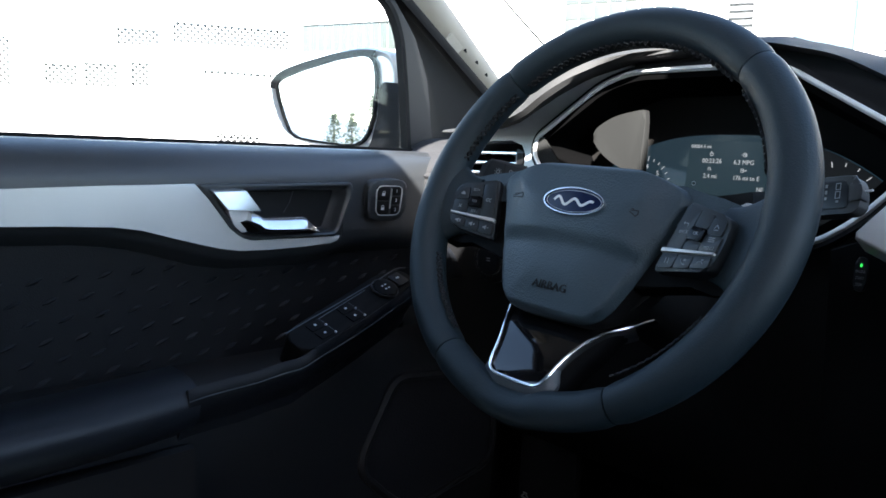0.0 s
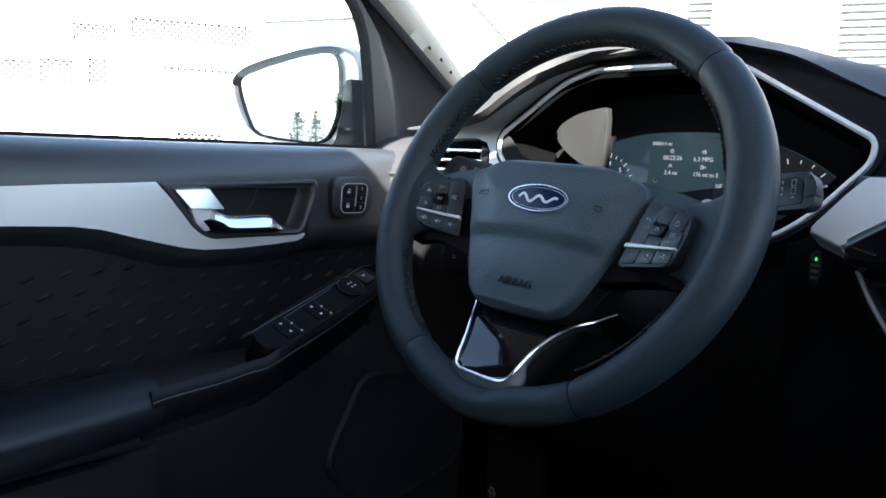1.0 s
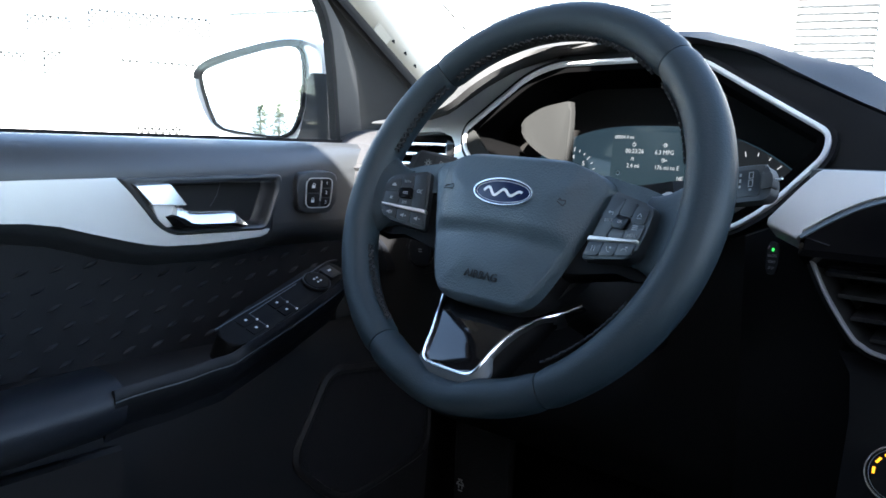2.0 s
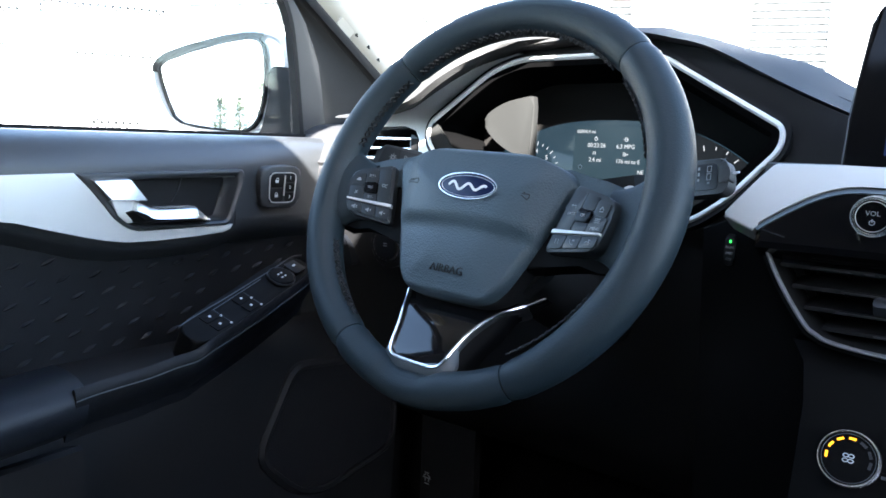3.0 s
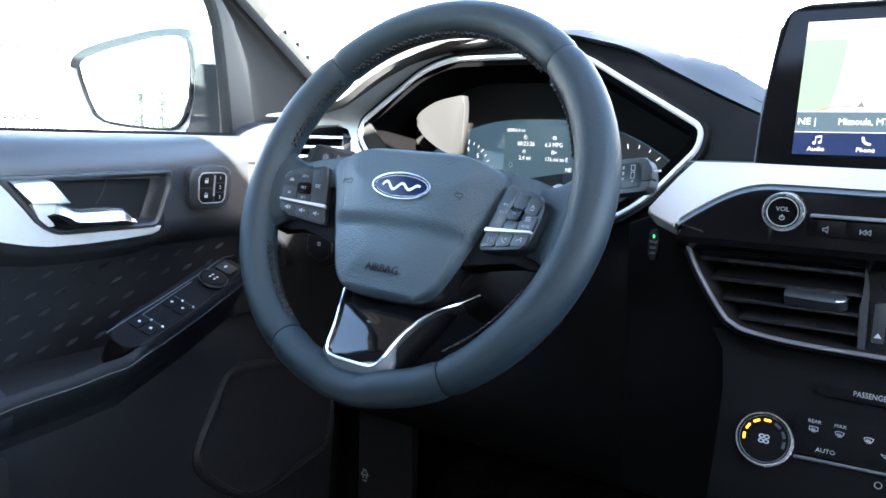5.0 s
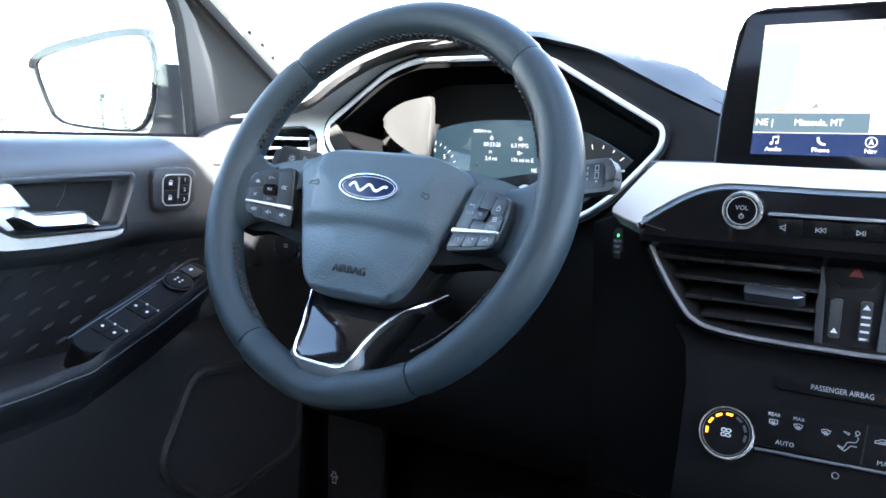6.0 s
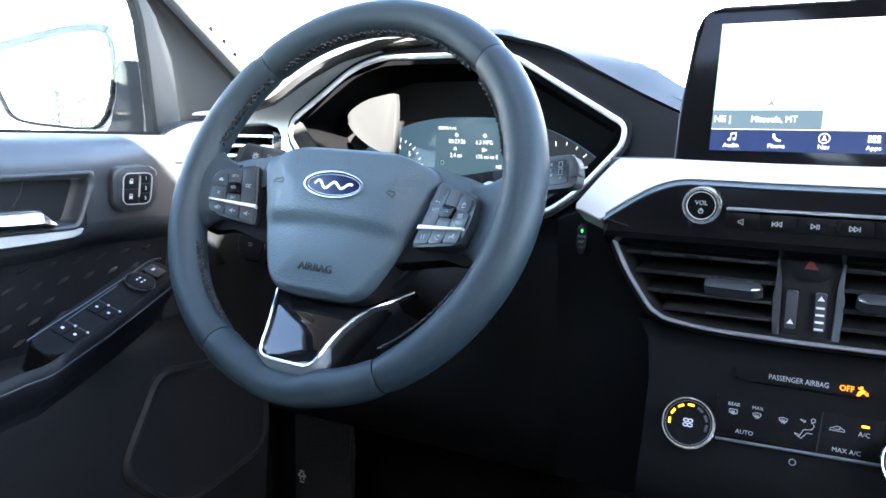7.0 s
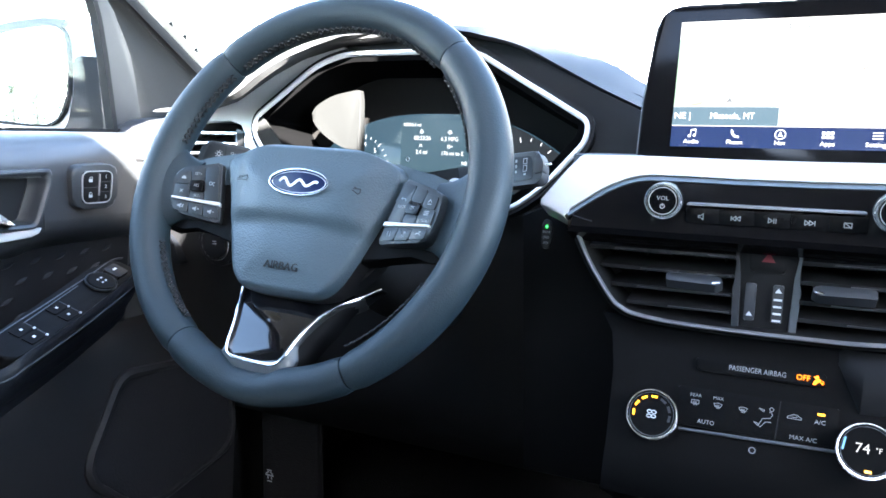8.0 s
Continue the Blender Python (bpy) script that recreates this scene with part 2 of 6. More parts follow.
def mixed(*bms):
    """Several loose shells of one part, as one."""
    out = bmesh.new()
    for b in bms:
        me = bpy.data.meshes.new("joined")
        b.to_mesh(me)
        b.free()
        out.from_mesh(me)
        bpy.data.meshes.remove(me)
    return out


def lettering(text, size, m, mat, parent, name="lettering", align="CENTER", depth=0.0001, squeeze=1.0, label=""):
    cu = bpy.data.curves.new(name, "FONT")
    cu.body, cu.size, cu.extrude, cu.resolution_u = text, size, depth, 2
    cu.align_x, cu.align_y = align, "CENTER"
    ob = bpy.data.objects.new(name, cu)
    me = bpy.data.meshes.new_from_object(ob)
    bpy.data.objects.remove(ob)
    bpy.data.curves.remove(cu)
    me.transform(m @ Matrix.Diagonal((squeeze, 1, 1, 1)))
    return part_mesh(name, me, mat, parent, label, 30)


def bars(items, m, mat, parent, name="printed_mark", label=""):
    """Small flat marks (x, y, width, height, turn in degrees) in the plane m."""
    bms = []
    for x, y, w, h, a in items:
        mm = m @ pose(x, y, 0, 0, 0, a)
        bms.append(slab([(-w / 2, -h / 2), (w / 2, -h / 2), (w / 2, h / 2), (-w / 2, h / 2)], mm, 0.0002, 0, 0.0002))
    return part(name, mixed(*bms), mat, parent, label)


def strokes(m, lines, w=.00022):
    """Fine printed lines, each a list of (x, y) in the plane m."""
    return mixed(*[sweep([m @ Vector((x, y, 0)) for x, y in ln], [(-w, 0), (w, 0), (w, .0002), (-w, .0002)], m.to_3x3() @ Vector((0, 0, 1))) for ln in lines])


def at(m, x, y, z=0.0, turn=0.0):
    return m @ pose(x, y, z, 0, 0, turn)


def curve_points(keys, n):
    """Smooth points through keys (Catmull-Rom), n per stretch."""
    out = []
    k = [Vector(p) for p in keys]
    for i in range(len(k) - 1):
        p0, p1, p2, p3 = k[max(i - 1, 0)], k[i], k[i + 1], k[min(i + 2, len(k) - 1)]
        for j in range(n):
            t = j / n
            out.append(0.5 * ((2 * p1) + (p2 - p0) * t + (2 * p0 - 5 * p1 + 4 * p2 - p3) * t * t + (3 * p1 - p0 - 3 * p2 + p3) * t ** 3))
    out.append(k[-1])
    return out


# ---- outside: lot, building, fence, hills ----
CX = 0.3635                              # the car's middle line

def ground():
    bm = bmesh.new()
    n, half = 24, 900.0
    grid = [[bm.verts.new((half * math.copysign(abs(2 * i / n - 1) ** 3, i - n / 2), half * math.copysign(abs(2 * j / n - 1) ** 3, j - n / 2), 0)) for j in range(n + 1)] for i in range(n + 1)]
    for i in range(n):
        for j in range(n):
            bm.faces.new((grid[i][j], grid[i + 1][j], grid[i + 1][j + 1], grid[i][j + 1]))
    return tagged(part("ground", bm, ASPHALT), "pale worn asphalt parking lot in sunlight", "ground", kind="structure")


ground()

FACADE = plane_frame((0.3583 - 0.34 * 9, -0.4924 + 0.94 * 9, 0), (0.94, 0.34, 0), (0, 0, 1))


def facade_box(s0, s1, z0, z1, d0, d1, bevel=0.0):
    """A block on the facade: along it, up, and out from it towards the lot."""
    return slab([(s0, z0), (s1, z0), (s1, z1), (s0, z1)], FACADE, d1 - d0, bevel, d1)


def building():
    b = thing("white_building", FACADE @ Vector((0, 0, 0)), "white painted building with glass-block strips, louvres and tall windows", "building")
    # wall pieces leave the openings free
    openings = [(-7.0, -5.25, 2.48, 2.88), (-2.95, -1.48, 2.2, 3.14), (-1.02, -0.75, 0.6, 3.3), (-0.38, 0.32, 0.7, 3.4), (0.54, 1.35, 0.6, 3.4)]
    s, shells = -7.2, []
    for s0, s1, z0, z1 in openings:
        shells.append(facade_box(s, s0, 0, 5.0, -0.3, 0))
        shells.append(facade_box(s0, s1, 0, z0, -0.3, 0))
        shells.append(facade_box(s0, s1, z1, 5.0, -0.3, 0))
        s = s1
    shells.append(facade_box(s, 9.0, 0, 5.0, -0.3, 0))
    part("wall", mixed(*shells), WALL, b)
    part("roof", facade_box(-7.3, 9.2, 5.0, 5.25, -7, 0.25), CONCRETE, b)
    for x0, x1, z0, z1 in openings[:2]:
        n, k = (round((x1 - x0) / 0.196), round((z1 - z0) / 0.196)) if z1 - z0 > .6 else (round((x1 - x0) / 0.13), 1)
        w, h = (x1 - x0) / n, (z1 - z0) / k
        panel = part("glass_block_panel", facade_box(x0, x1, z0, z1, -0.14, -0.05), WALL, b, "mortar grid of the glass blocks")
        me = None
        for i in range(n):
            for j in range(k):
                if me is None:
                    bm = slab([(-w / 2 + .006, -h / 2 + .006), (w / 2 - .006, -h / 2 + .006), (w / 2 - .006, h / 2 - .006), (-w / 2 + .006, h / 2 - .006)],
                              plane_frame((0, 0, 0), (0.94, 0.34, 0), (0, 0, 1)), 0.05, 0.014, 0)
                    ob = part("glass_block", bm, BLOCK, panel)
                    me = ob.data
                else:
                    ob = new("glass_block", me)
                    ob.parent = panel
                ob.location = FACADE @ Vector((x0 + (i + .5) * w, z0 + (j + .5) * h, -0.03))
    for x0, x1, z0, z1 in (openings[2], openings[4]):
        lv = part("louvre_panel", facade_box(x0, x1, z0, z1, -0.2, -0.16), LOUVRE, b)
        step = 0.078
        for i in range(int((z1 - z0) / step)):
            z = z0 + (i + .5) * step
            mm = plane_frame(FACADE @ Vector(((x0 + x1) / 2, z, -0.06)), (0.94, 0.34, 0), Vector((0, 0, 1)) + Vector((-0.34, 0.94, 0)) * 0.9)
            w = (x1 - x0) / 2 - .004
            part("slat", slab([(-w, -.034), (w, -.034), (w, .034), (-w, .034)], mm, .012, .003), LOUVRE, lv)
    x0, x1, z0, z1 = openings[3]
    win = part("window", mixed(facade_box(x0, x0 + .05, z0, z1, -.12, -.02), facade_box(x1 - .05, x1, z0, z1, -.12, -.02),
                               facade_box(x0 + .05, x1 - .05, z1 - .05, z1, -.12, -.02), facade_box(x0 + .05, x1 - .05, z0, z0 + .05, -.12, -.02)), WALL, b, "white window frame")
    part("pane", facade_box(x0 + .05, x1 - .05, z0 + .05, z1 - .05, -.09, -.08), SHOP_GLASS, win, "glass pane with sky in it")
    return b


building()

YARD_YAW = radians(62)
YN = Vector((-math.sin(YARD_YAW), math.cos(YARD_YAW), 0))
YARD = plane_frame(Vector((0.3583, -0.4924, 0)) + YN * 13, (YN.y, -YN.x, 0), (0, 0, 1))
FENCE = plane_frame(Vector((0.3583, -0.4924, 0)) + YN * 7.6, (YN.y, -YN.x, 0), (0, 0, 1))


def yard_box(s0, s1, z0, z1, d0, d1):
    return slab([(s0, z0), (s1, z0), (s1, z1), (s0, z1)], YARD, d1 - d0, 0, d1)


def white_hall():
    b = thing("white_hall", YARD @ Vector((0, 0, 0)), "long white hall behind a wire fence with small dark windows", "building")
    part("wall", yard_box(-9.0, 1.1, 0, 4.6, -4, -0.16), WALL, b)
    part("roof", yard_box(-9.2, 1.3, 4.6, 4.8, -4.2, 0.2), CONCRETE, b)
    for s0, s1, z0, z1 in ((-3.03, -2.55, 1.92, 2.24), (-2.46, -1.93, 1.92, 2.29), (-1.75, -1.46, 1.95, 2.34), (-4.3, -3.5, 1.86, 2.6),
                           (-1.96, -1.3, 2.62, 2.88), (-1.1, 0.84, 2.70, 3.05), (-0.62, 0.57, 2.24, 2.32), (-0.44, 0.30, 0.95, 1.26), (-2.1, -0.6, 0.9, 1.12)):
        w = part("window", mixed(yard_box(s0 - .05, s0, z0 - .05, z1 + .05, -.16, -.06), yard_box(s1, s1 + .05, z0 - .05, z1 + .05, -.16, -.06),
                                 yard_box(s0, s1, z1, z1 + .05, -.16, -.06), yard_box(s0, s1, z0 - .05, z0, -.16, -.06)), WALL, b)
        part("pane", yard_box(s0, s1, z0, z1, -.158, -.14), DARK_OPENING, w, "dark pane")
    return b


white_hall()


def fence():
    f = thing("chain_link_fence", FENCE @ Vector((0, 0, 0)), "galvanised diamond-mesh fence beside the parking lot", "fence")
    s0, s1, z0, z1, p = -5.2, 0.48, 0.05, 2.75, 0.062
    lines = []
    n = int((s1 - s0 + z1 - z0) / p)
    for sgn in (1, -1):
        for i in range(n + 1):
            c = (s0 if sgn > 0 else s0) + i * p
            # s = c - sgn-way * (z - z0)
            if sgn > 0:
                a, b = (c, z0), (c - (z1 - z0), z1)
            else:
                a, b = (c - (z1 - z0), z0), (c, z1)
            (sa, za), (sb, zb) = a, b
            pts = []
            for lo, hi in ((s0, s1),):
                t0, t1 = 0.0, 1.0
                d = sb - sa
                ta, tb = (lo - sa) / d, (hi - sa) / d
                t0, t1 = max(t0, min(ta, tb)), min(t1, max(ta, tb))
            if t1 - t0 > 0.01:
                lines.append(((sa + d * t0, za + (zb - za) * t0), (sa + d * t1, za + (zb - za) * t1)))
    verts, faces = [], []
    r = 0.0058
    for (sa, za), (sb, zb) in lines:
        k = len(verts)
        u = Vector((sb - sa, zb - za)).normalized()
        nx, ny = -u.y * r, u.x * r
        for s, z in ((sa, za), (sb, zb)):
            for q, h in ((1, 0), (0, .003), (-1, 0), (0, -.003)):
                verts.append(tuple(FENCE @ Vector((s + nx * q, z + ny * q, h))))
        faces += [(k + i, k + (i + 1) % 4, k + 4 + (i + 1) % 4, k + 4 + i) for i in range(4)]
    me = bpy.data.meshes.new("wire_mesh")
    me.from_pydata(verts, [], faces)
    tagged(part_mesh("wire_mesh", me, WIRE, f), kind="stuff")
    for s in (-5.2, -2.4, 0.48):
        part("post", loft([[FENCE @ Vector((s + .03 * math.cos(a), z, .03 * math.sin(a))) for a in (i * math.pi / 5 for i in range(10))] for z in (0, 2.85)]), WIRE, f)
    return f


fence()


def hills():
    bm = bmesh.new()
    rows = []
    for k, (d, h) in enumerate(((520, 0), (600, 26), (700, 60), (800, 74))):
        rows.append([bm.verts.new((d * math.sin(a), -d * math.cos(a), h * (0.55 + 0.9 * noise.noise(Vector((a * 5, k * .3, 2)))) if h else -1)) for a in (radians(-100 + 2.5 * i) for i in range(81))])
    for a, b in zip(rows, rows[1:]):
        for i in range(80):
            bm.faces.new((a[i], a[i + 1], b[i + 1], b[i]))
    tagged(part("hill_backdrop", bm, HILL), "hazy blue-grey hills on the horizon", "hills", kind="structure")


hills()


def tree(x, y, h, name="tree"):
    rng = random.Random(int(x * 10 + y))
    t = thing(name, (x, y, 0), "young conifer with a ragged green crown", "tree", "trees behind the lot")
    part("trunk", loft([[(x + r * math.cos(a), y + r * math.sin(a), z) for a in (i * math.pi / 4 for i in range(8))] for z, r in ((0, .14), (h * .5, .09), (h * .95, .02))]), BARK, t)
    verts, faces = [], []
    for i in range(1100):
        z = h * (0.10 + 0.88 * rng.random() ** 1.2)
        r = (1 - (z / h) ** 1.6) * h * 0.26 * math.sqrt(rng.random()) * rng.uniform(.7, 1.25) + .05
        a = rng.random() * 6.283
        c = Vector((x + r * math.cos(a), y + r * math.sin(a), z))
        k = len(verts)
        s = rng.uniform(.10, .26)
        for q in range(3):
            verts.append(tuple(c + Vector((rng.uniform(-s, s), rng.uniform(-s, s), rng.uniform(-s, s) * .6))))
        faces.append((k, k + 1, k + 2))
    me = bpy.data.meshes.new("crown")
    me.from_pydata(verts, [], faces)
    part_mesh("crown", me, FOLIAGE, t)


for tx, ty, th in ((-15.6, -57.8, 6.0), (-17.2, -57.4, 4.4), (-18.6, -57.0, 4.3), (-31.0, -62.0, 4.0)):
    tree(tx, ty, th)


# ---- the car's shell: floor, roof, sides out of sight ----
def shell():
    tagged(part("cabin_floor", box(-0.75, 1.5, -2.2, 1.0, 0.30, 0.36), CARPET), "black carpeted cabin floor", "floor", kind="structure")
    flat = plane_frame((0, 0, 0), (1, 0, 0), (0, 1, 0))
    # unseen roof; the opening's odd outline is cut to place the sun patches
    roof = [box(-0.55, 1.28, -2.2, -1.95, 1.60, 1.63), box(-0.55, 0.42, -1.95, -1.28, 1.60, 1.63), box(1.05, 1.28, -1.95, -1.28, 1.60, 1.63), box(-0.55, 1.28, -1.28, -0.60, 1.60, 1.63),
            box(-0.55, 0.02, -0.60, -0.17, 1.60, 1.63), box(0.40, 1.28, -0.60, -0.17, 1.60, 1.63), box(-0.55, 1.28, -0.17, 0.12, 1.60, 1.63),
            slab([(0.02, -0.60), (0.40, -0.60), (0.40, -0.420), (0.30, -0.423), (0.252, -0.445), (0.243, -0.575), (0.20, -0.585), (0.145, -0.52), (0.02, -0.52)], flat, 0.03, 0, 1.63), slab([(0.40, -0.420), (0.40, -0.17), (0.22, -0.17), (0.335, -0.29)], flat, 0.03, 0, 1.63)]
    tagged(part("ceiling", mixed(*roof), LINER), "unseen grey roof with openings cut to shape the sun patches", "ceiling", kind="structure")
    tagged(part("wall_firewall", mixed(box(-0.72, 1.45, 0.95, 1.0, 0.36, 1.03), box(-0.72, 1.45, 0.88, 0.95, 0.86, 1.042)), CARPET), "black firewall behind the dashboard", "wall", kind="structure")
    tagged(part("wall_footwell", box(-0.468, -0.452, 0.315, 0.95, 0.36, 0.90), CARPET), "black carpeted side of the footwell", "wall", kind="structure")
    tagged(part("wall_rear", box(-0.70, 1.43, -2.25, -2.2, 0.36, 1.05), LINER), "grey tailgate trim", "wall", kind="structure")
    tagged(part("wall_passenger", mixed(box(1.12, 1.20, -2.2, 0.95, 0.36, 1.02), box(1.14, 1.22, -0.75, -0.62, 1.02, 1.60), box(1.14, 1.22, -2.2, -1.7, 1.02, 1.60)), HARD),
           "black passenger-side door trim and pillars", "wall", kind="structure")
    # unseen centre pillar, set forward to trim the window's reflection in the gloss insert
    tagged(part("wall_driver_rear", mixed(box(-0.52, -0.44, -2.2, -0.95, 0.36, 1.02), box(-0.52, -0.44, -0.66, -0.47, 1.02, 1.60), box(-0.52, -0.44, -2.2, -1.7, 1.02, 1.60)), HARD),
           "unseen black rear door trim and centre pillar set to cut window light", "wall", kind="structure")


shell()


def privacy_windows():
    # dark panes out of view, added to hold back light from the rear
    for name, b, label in (("window_1", box(1.17, 1.175, -2.2, -0.7, 1.02, 1.60), "unseen dark pane dimming the rear passenger side"), ("window_2", box(-.50, -.495, -2.2, -1.0, 1.02, 1.60), "unseen dark pane dimming the rear driver side"),
                           ("window_3", box(-.5, 1.17, -2.235, -2.23, 1.05, 1.60), "unseen dark pane dimming the tailgate")):
        tagged(part(name, b, TINTED), label, "window", kind="structure")


privacy_windows()


def windshield():
    n, rows = 14, []
    for k in range(7):
        t = k / 6
        y0, z = 0.86 - 0.74 * t, 1.06 + 0.55 * t
        rows.append([(-0.80 + 0.06 * t + (2.33 - 0.12 * t) * i / n, y0 - 0.05 * (2 * i / n - 1) ** 2 * (1 - .3 * t), z) for i in range(n + 1)])
    ob = tagged(part("windshield", loft(rows, False), GLASS), "clear curved windshield", "windshield", kind="structure")
    ob.visible_shadow = False


windshield()


# ---- dashboard ----
dash = thing("dashboard", (CX, 0.5, 0.36), "black soft-skin dashboard with a hooded instrument opening", "dashboard")


def swept_x(profile, x0, x1, n=6, skew=0.0):
    return loft([[(x, y + skew * (x - x0), z) for y, z in profile] for x in (x0 + (x1 - x0) * i / n for i in range(n + 1))], True, True)


TOP = curve_points([(0.135, 0.990), (0.150, 1.002), (0.163, 1.018), (0.185, 1.034), (0.24, 1.044), (0.5, 1.052), (0.9, 1.05)], 4)
part("top_pad", swept_x([(p.x, p.y) for p in TOP] + [(0.9, 0.93), (0.2, 0.93), (0.17, 0.975)], 0.262, 1.12), SOFT, dash)
part("ledge", box(0.203, 0.262, 0.108, 0.186, 0.985, 1.0085, 0.004), SOFT, dash, "black ledge above the silver band")
part("side_pad", swept_x([(p.x + .03, p.y - .005) for p in TOP] + [(0.9, 0.9), (0.22, 0.9)], -0.47, -0.335), SOFT, dash)
part("rear_pad", box(-0.47, 0.21, 0.31, 0.9, 0.9, 1.05, 0.01), SOFT, dash)

# chrome-edged instrument opening
HEX = [(-0.123, 0.949), (-0.157, 0.974), (-0.198, 1.020), (-0.199, 1.040), (-0.122, 1.099), (-0.085, 1.111), (0.0700, 1.1105), (0.1350, 1.0735), (0.1965, 1.0390), (0.1955, 1.020), (0.157, 0.974), (0.123, 0.949)]


def smooth(t):
    t = max(0.0, min(1.0, t))
    return t * t * (3 - 2 * t)


def tilted(x, z, dy=0.0, y=0.180):
    return Vector((x, y + (z - 1.03) * 0.22 + dy, z))


def grown(d, dz=0.0):
    """The opening's outline pushed outwards by d."""
    pts = rounded([Vector(p) for p in HEX], 0.020, 8)
    c, out = Vector((0.0, 1.03)), []
    n = len(pts)
    for i in range(n):
        t = (pts[(i + 1) % n] - pts[i - 1]).normalized()
        nrm = Vector((t.y, -t.x))
        if nrm.dot(pts[i] - c) < 0:
            nrm = -nrm
        out.append(pts[i] + nrm * d)
    return out


rim_line = [tilted(*p) for p in grown(0.0)]
part("opening_bezel", sweep(rim_line, [(-.0023, -.004), (-.0022, -.0006), (-.0018, .0002), (-.0008, .0006), (.0008, .0006), (.0018, .0002), (.0022, -.0006), (.0023, -.004)], (0, -1, .60), closed=True), BEZEL, dash, "bright silver bezel")
part("outer_lip", sweep([tilted(*p) for p in grown(0.0045)], [(-.0022, -.016), (-.0022, -.0026), (.0016, -.0026), (.0020, -.0036), (.0020, -.016)], (0, -1, .30), closed=True), HARD, dash, "black lip round the bezel")
# lip and wall are blackened, as shade, where stray sun would show
part("inner_lip", sweep([tilted(*p, .004) for p in grown(-0.006)], [(-.004, -.006), (-.004, 0), (.004, 0), (.004, -.006)], (0, -1, -.2), closed=True), TUNNEL_SHADE, dash)
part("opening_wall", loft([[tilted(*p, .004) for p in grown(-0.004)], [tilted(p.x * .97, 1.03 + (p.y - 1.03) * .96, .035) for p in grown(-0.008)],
                           [Vector((p.x * .93, 0.263, 1.024 + (p.y - 1.03) * .90)) for p in grown(-0.010)]], True, False), TUNNEL_SHADE, dash, "tunnel wall with its shade painted black")
# paler plate over the wall, its outline drawn as the sunlit wedge
corner_m = plane_frame((0, 0.182 - .2266, 0), (1, 0, 0), (0, .22, 1)) @ Matrix.Diagonal((1, 1.024, 1, 1))
part("sun_patch_corner", slab([(-.1968, 1.020), (-.155, .974), (-.1480, .975), (-.1480, .998), (-.1567, 1.0072), (-.1866, 1.0361), (-.1900, 1.0395), (-.1968, 1.0385)], corner_m, .004, .0008), VISOR, dash, "pale plate cut to the sun patch in the tunnel corner")

# brow over the instruments
BROW = [(-0.345, 1.052), (-0.310, 1.056), (-0.225, 1.090), (-0.165, 1.124), (-0.108, 1.139), (0.036, 1.1425), (0.080, 1.1340), (0.118, 1.1235), (0.155, 1.1115), (0.197, 1.0994), (0.240, 1.075), (0.300, 1.048)]
FRONT = [(-0.345, 1.043), (-0.290, 1.044), (-0.203, 1.054), (-0.159, 1.076), (-0.122, 1.104), (-0.090, 1.119), (0.040, 1.127), (0.090, 1.120), (0.124, 1.110), (0.163, 1.0895), (0.205, 1.068), (0.265, 1.040)]
brow = [curve_points([(x, 0, z) for x, z in k], 5) for k in (FRONT, BROW)]


def lip_y(x):
    return 0.186 - 0.048 * smooth((-x - 0.08) / 0.08) + 0.03 * smooth((-x - 0.25) / 0.08) + 0.012 * smooth((x - 0.06) / 0.1)


def brow_ring(t, back, drop=0.0, flat=None):
    """A line along the hood; towards the passenger's side its edge is crisp, with a flat top that starts at flat."""
    out = []
    for a, b in zip(*brow):
        k = t if flat is None else t + (flat - t) * smooth((a.x - .02) / .07)
        out.append(Vector((a.x + (b.x - a.x) * k, lip_y(a.x) + back, a.z + (b.z - a.z) * k - drop)))
    return out


UND = [(-.345, -.345, 1.047), (-.29, -.305, 1.047), (-.2174, -.269, 1.0495), (-.19, -.240, 1.0574), (-.165, -.2123, 1.0742), (-.1417, -.187, 1.089), (-.1192, -.150, 1.106), (-.09, -.092, 1.1195)]


def under_point(v):
    """Where the hood's underside meets the grey wing."""
    if v.x > -.09:
        return Vector((v.x - .002, 0.206 + (v.z - 1.03) * .1, v.z - .003))
    for (a, xa, za), (b, xb, zb) in zip(UND, UND[1:]):
        if v.x <= b + 1e-6:
            t = (v.x - a) / (b - a)
            x, z = xa + (xb - xa) * t, za + (zb - za) * t
            return Vector((x, 0.195 + (z - 1.03) * .22, z))


under = [under_point(v) for v in brow[0]]
part("brow", loft([under, brow_ring(0, 0.004), brow_ring(0.10, -0.002, 0, .05), brow_ring(0.4, 0.003, 0, .12), brow_ring(.75, 0.022, 0, .40), brow_ring(1.0, 0.06),
                   brow_ring(1.0, 0.13, .002), brow_ring(1.0, 0.26, .02), brow_ring(1.0, 0.43, .06)], False), HOOD_SKIN, dash, "soft black hood over the instruments")

face_m = plane_frame((0, 0.1905 - .2266, 0), (1, 0, 0), (0, .22, 1)) @ Matrix.Diagonal((1, 1.024, 1, 1))
part("inner_face", slab([(-0.09, 1.117), (-0.09, 1.122), (0.040, 1.127), (0.090, 1.120), (0.124, 1.107), (0.163, 1.087), (0.205, 1.066), (0.262, 1.040), (0.262, 0.99), (0.19, 0.985), (0.160, 0.974), (0.1980, 1.019), (0.1985, 1.0400), (0.1360, 1.0750), (0.0705, 1.1120)], face_m, .010, .001), HARD, dash, "black face beside the instruments")

back_m = Matrix.Translation((0, .024, 0)) @ face_m
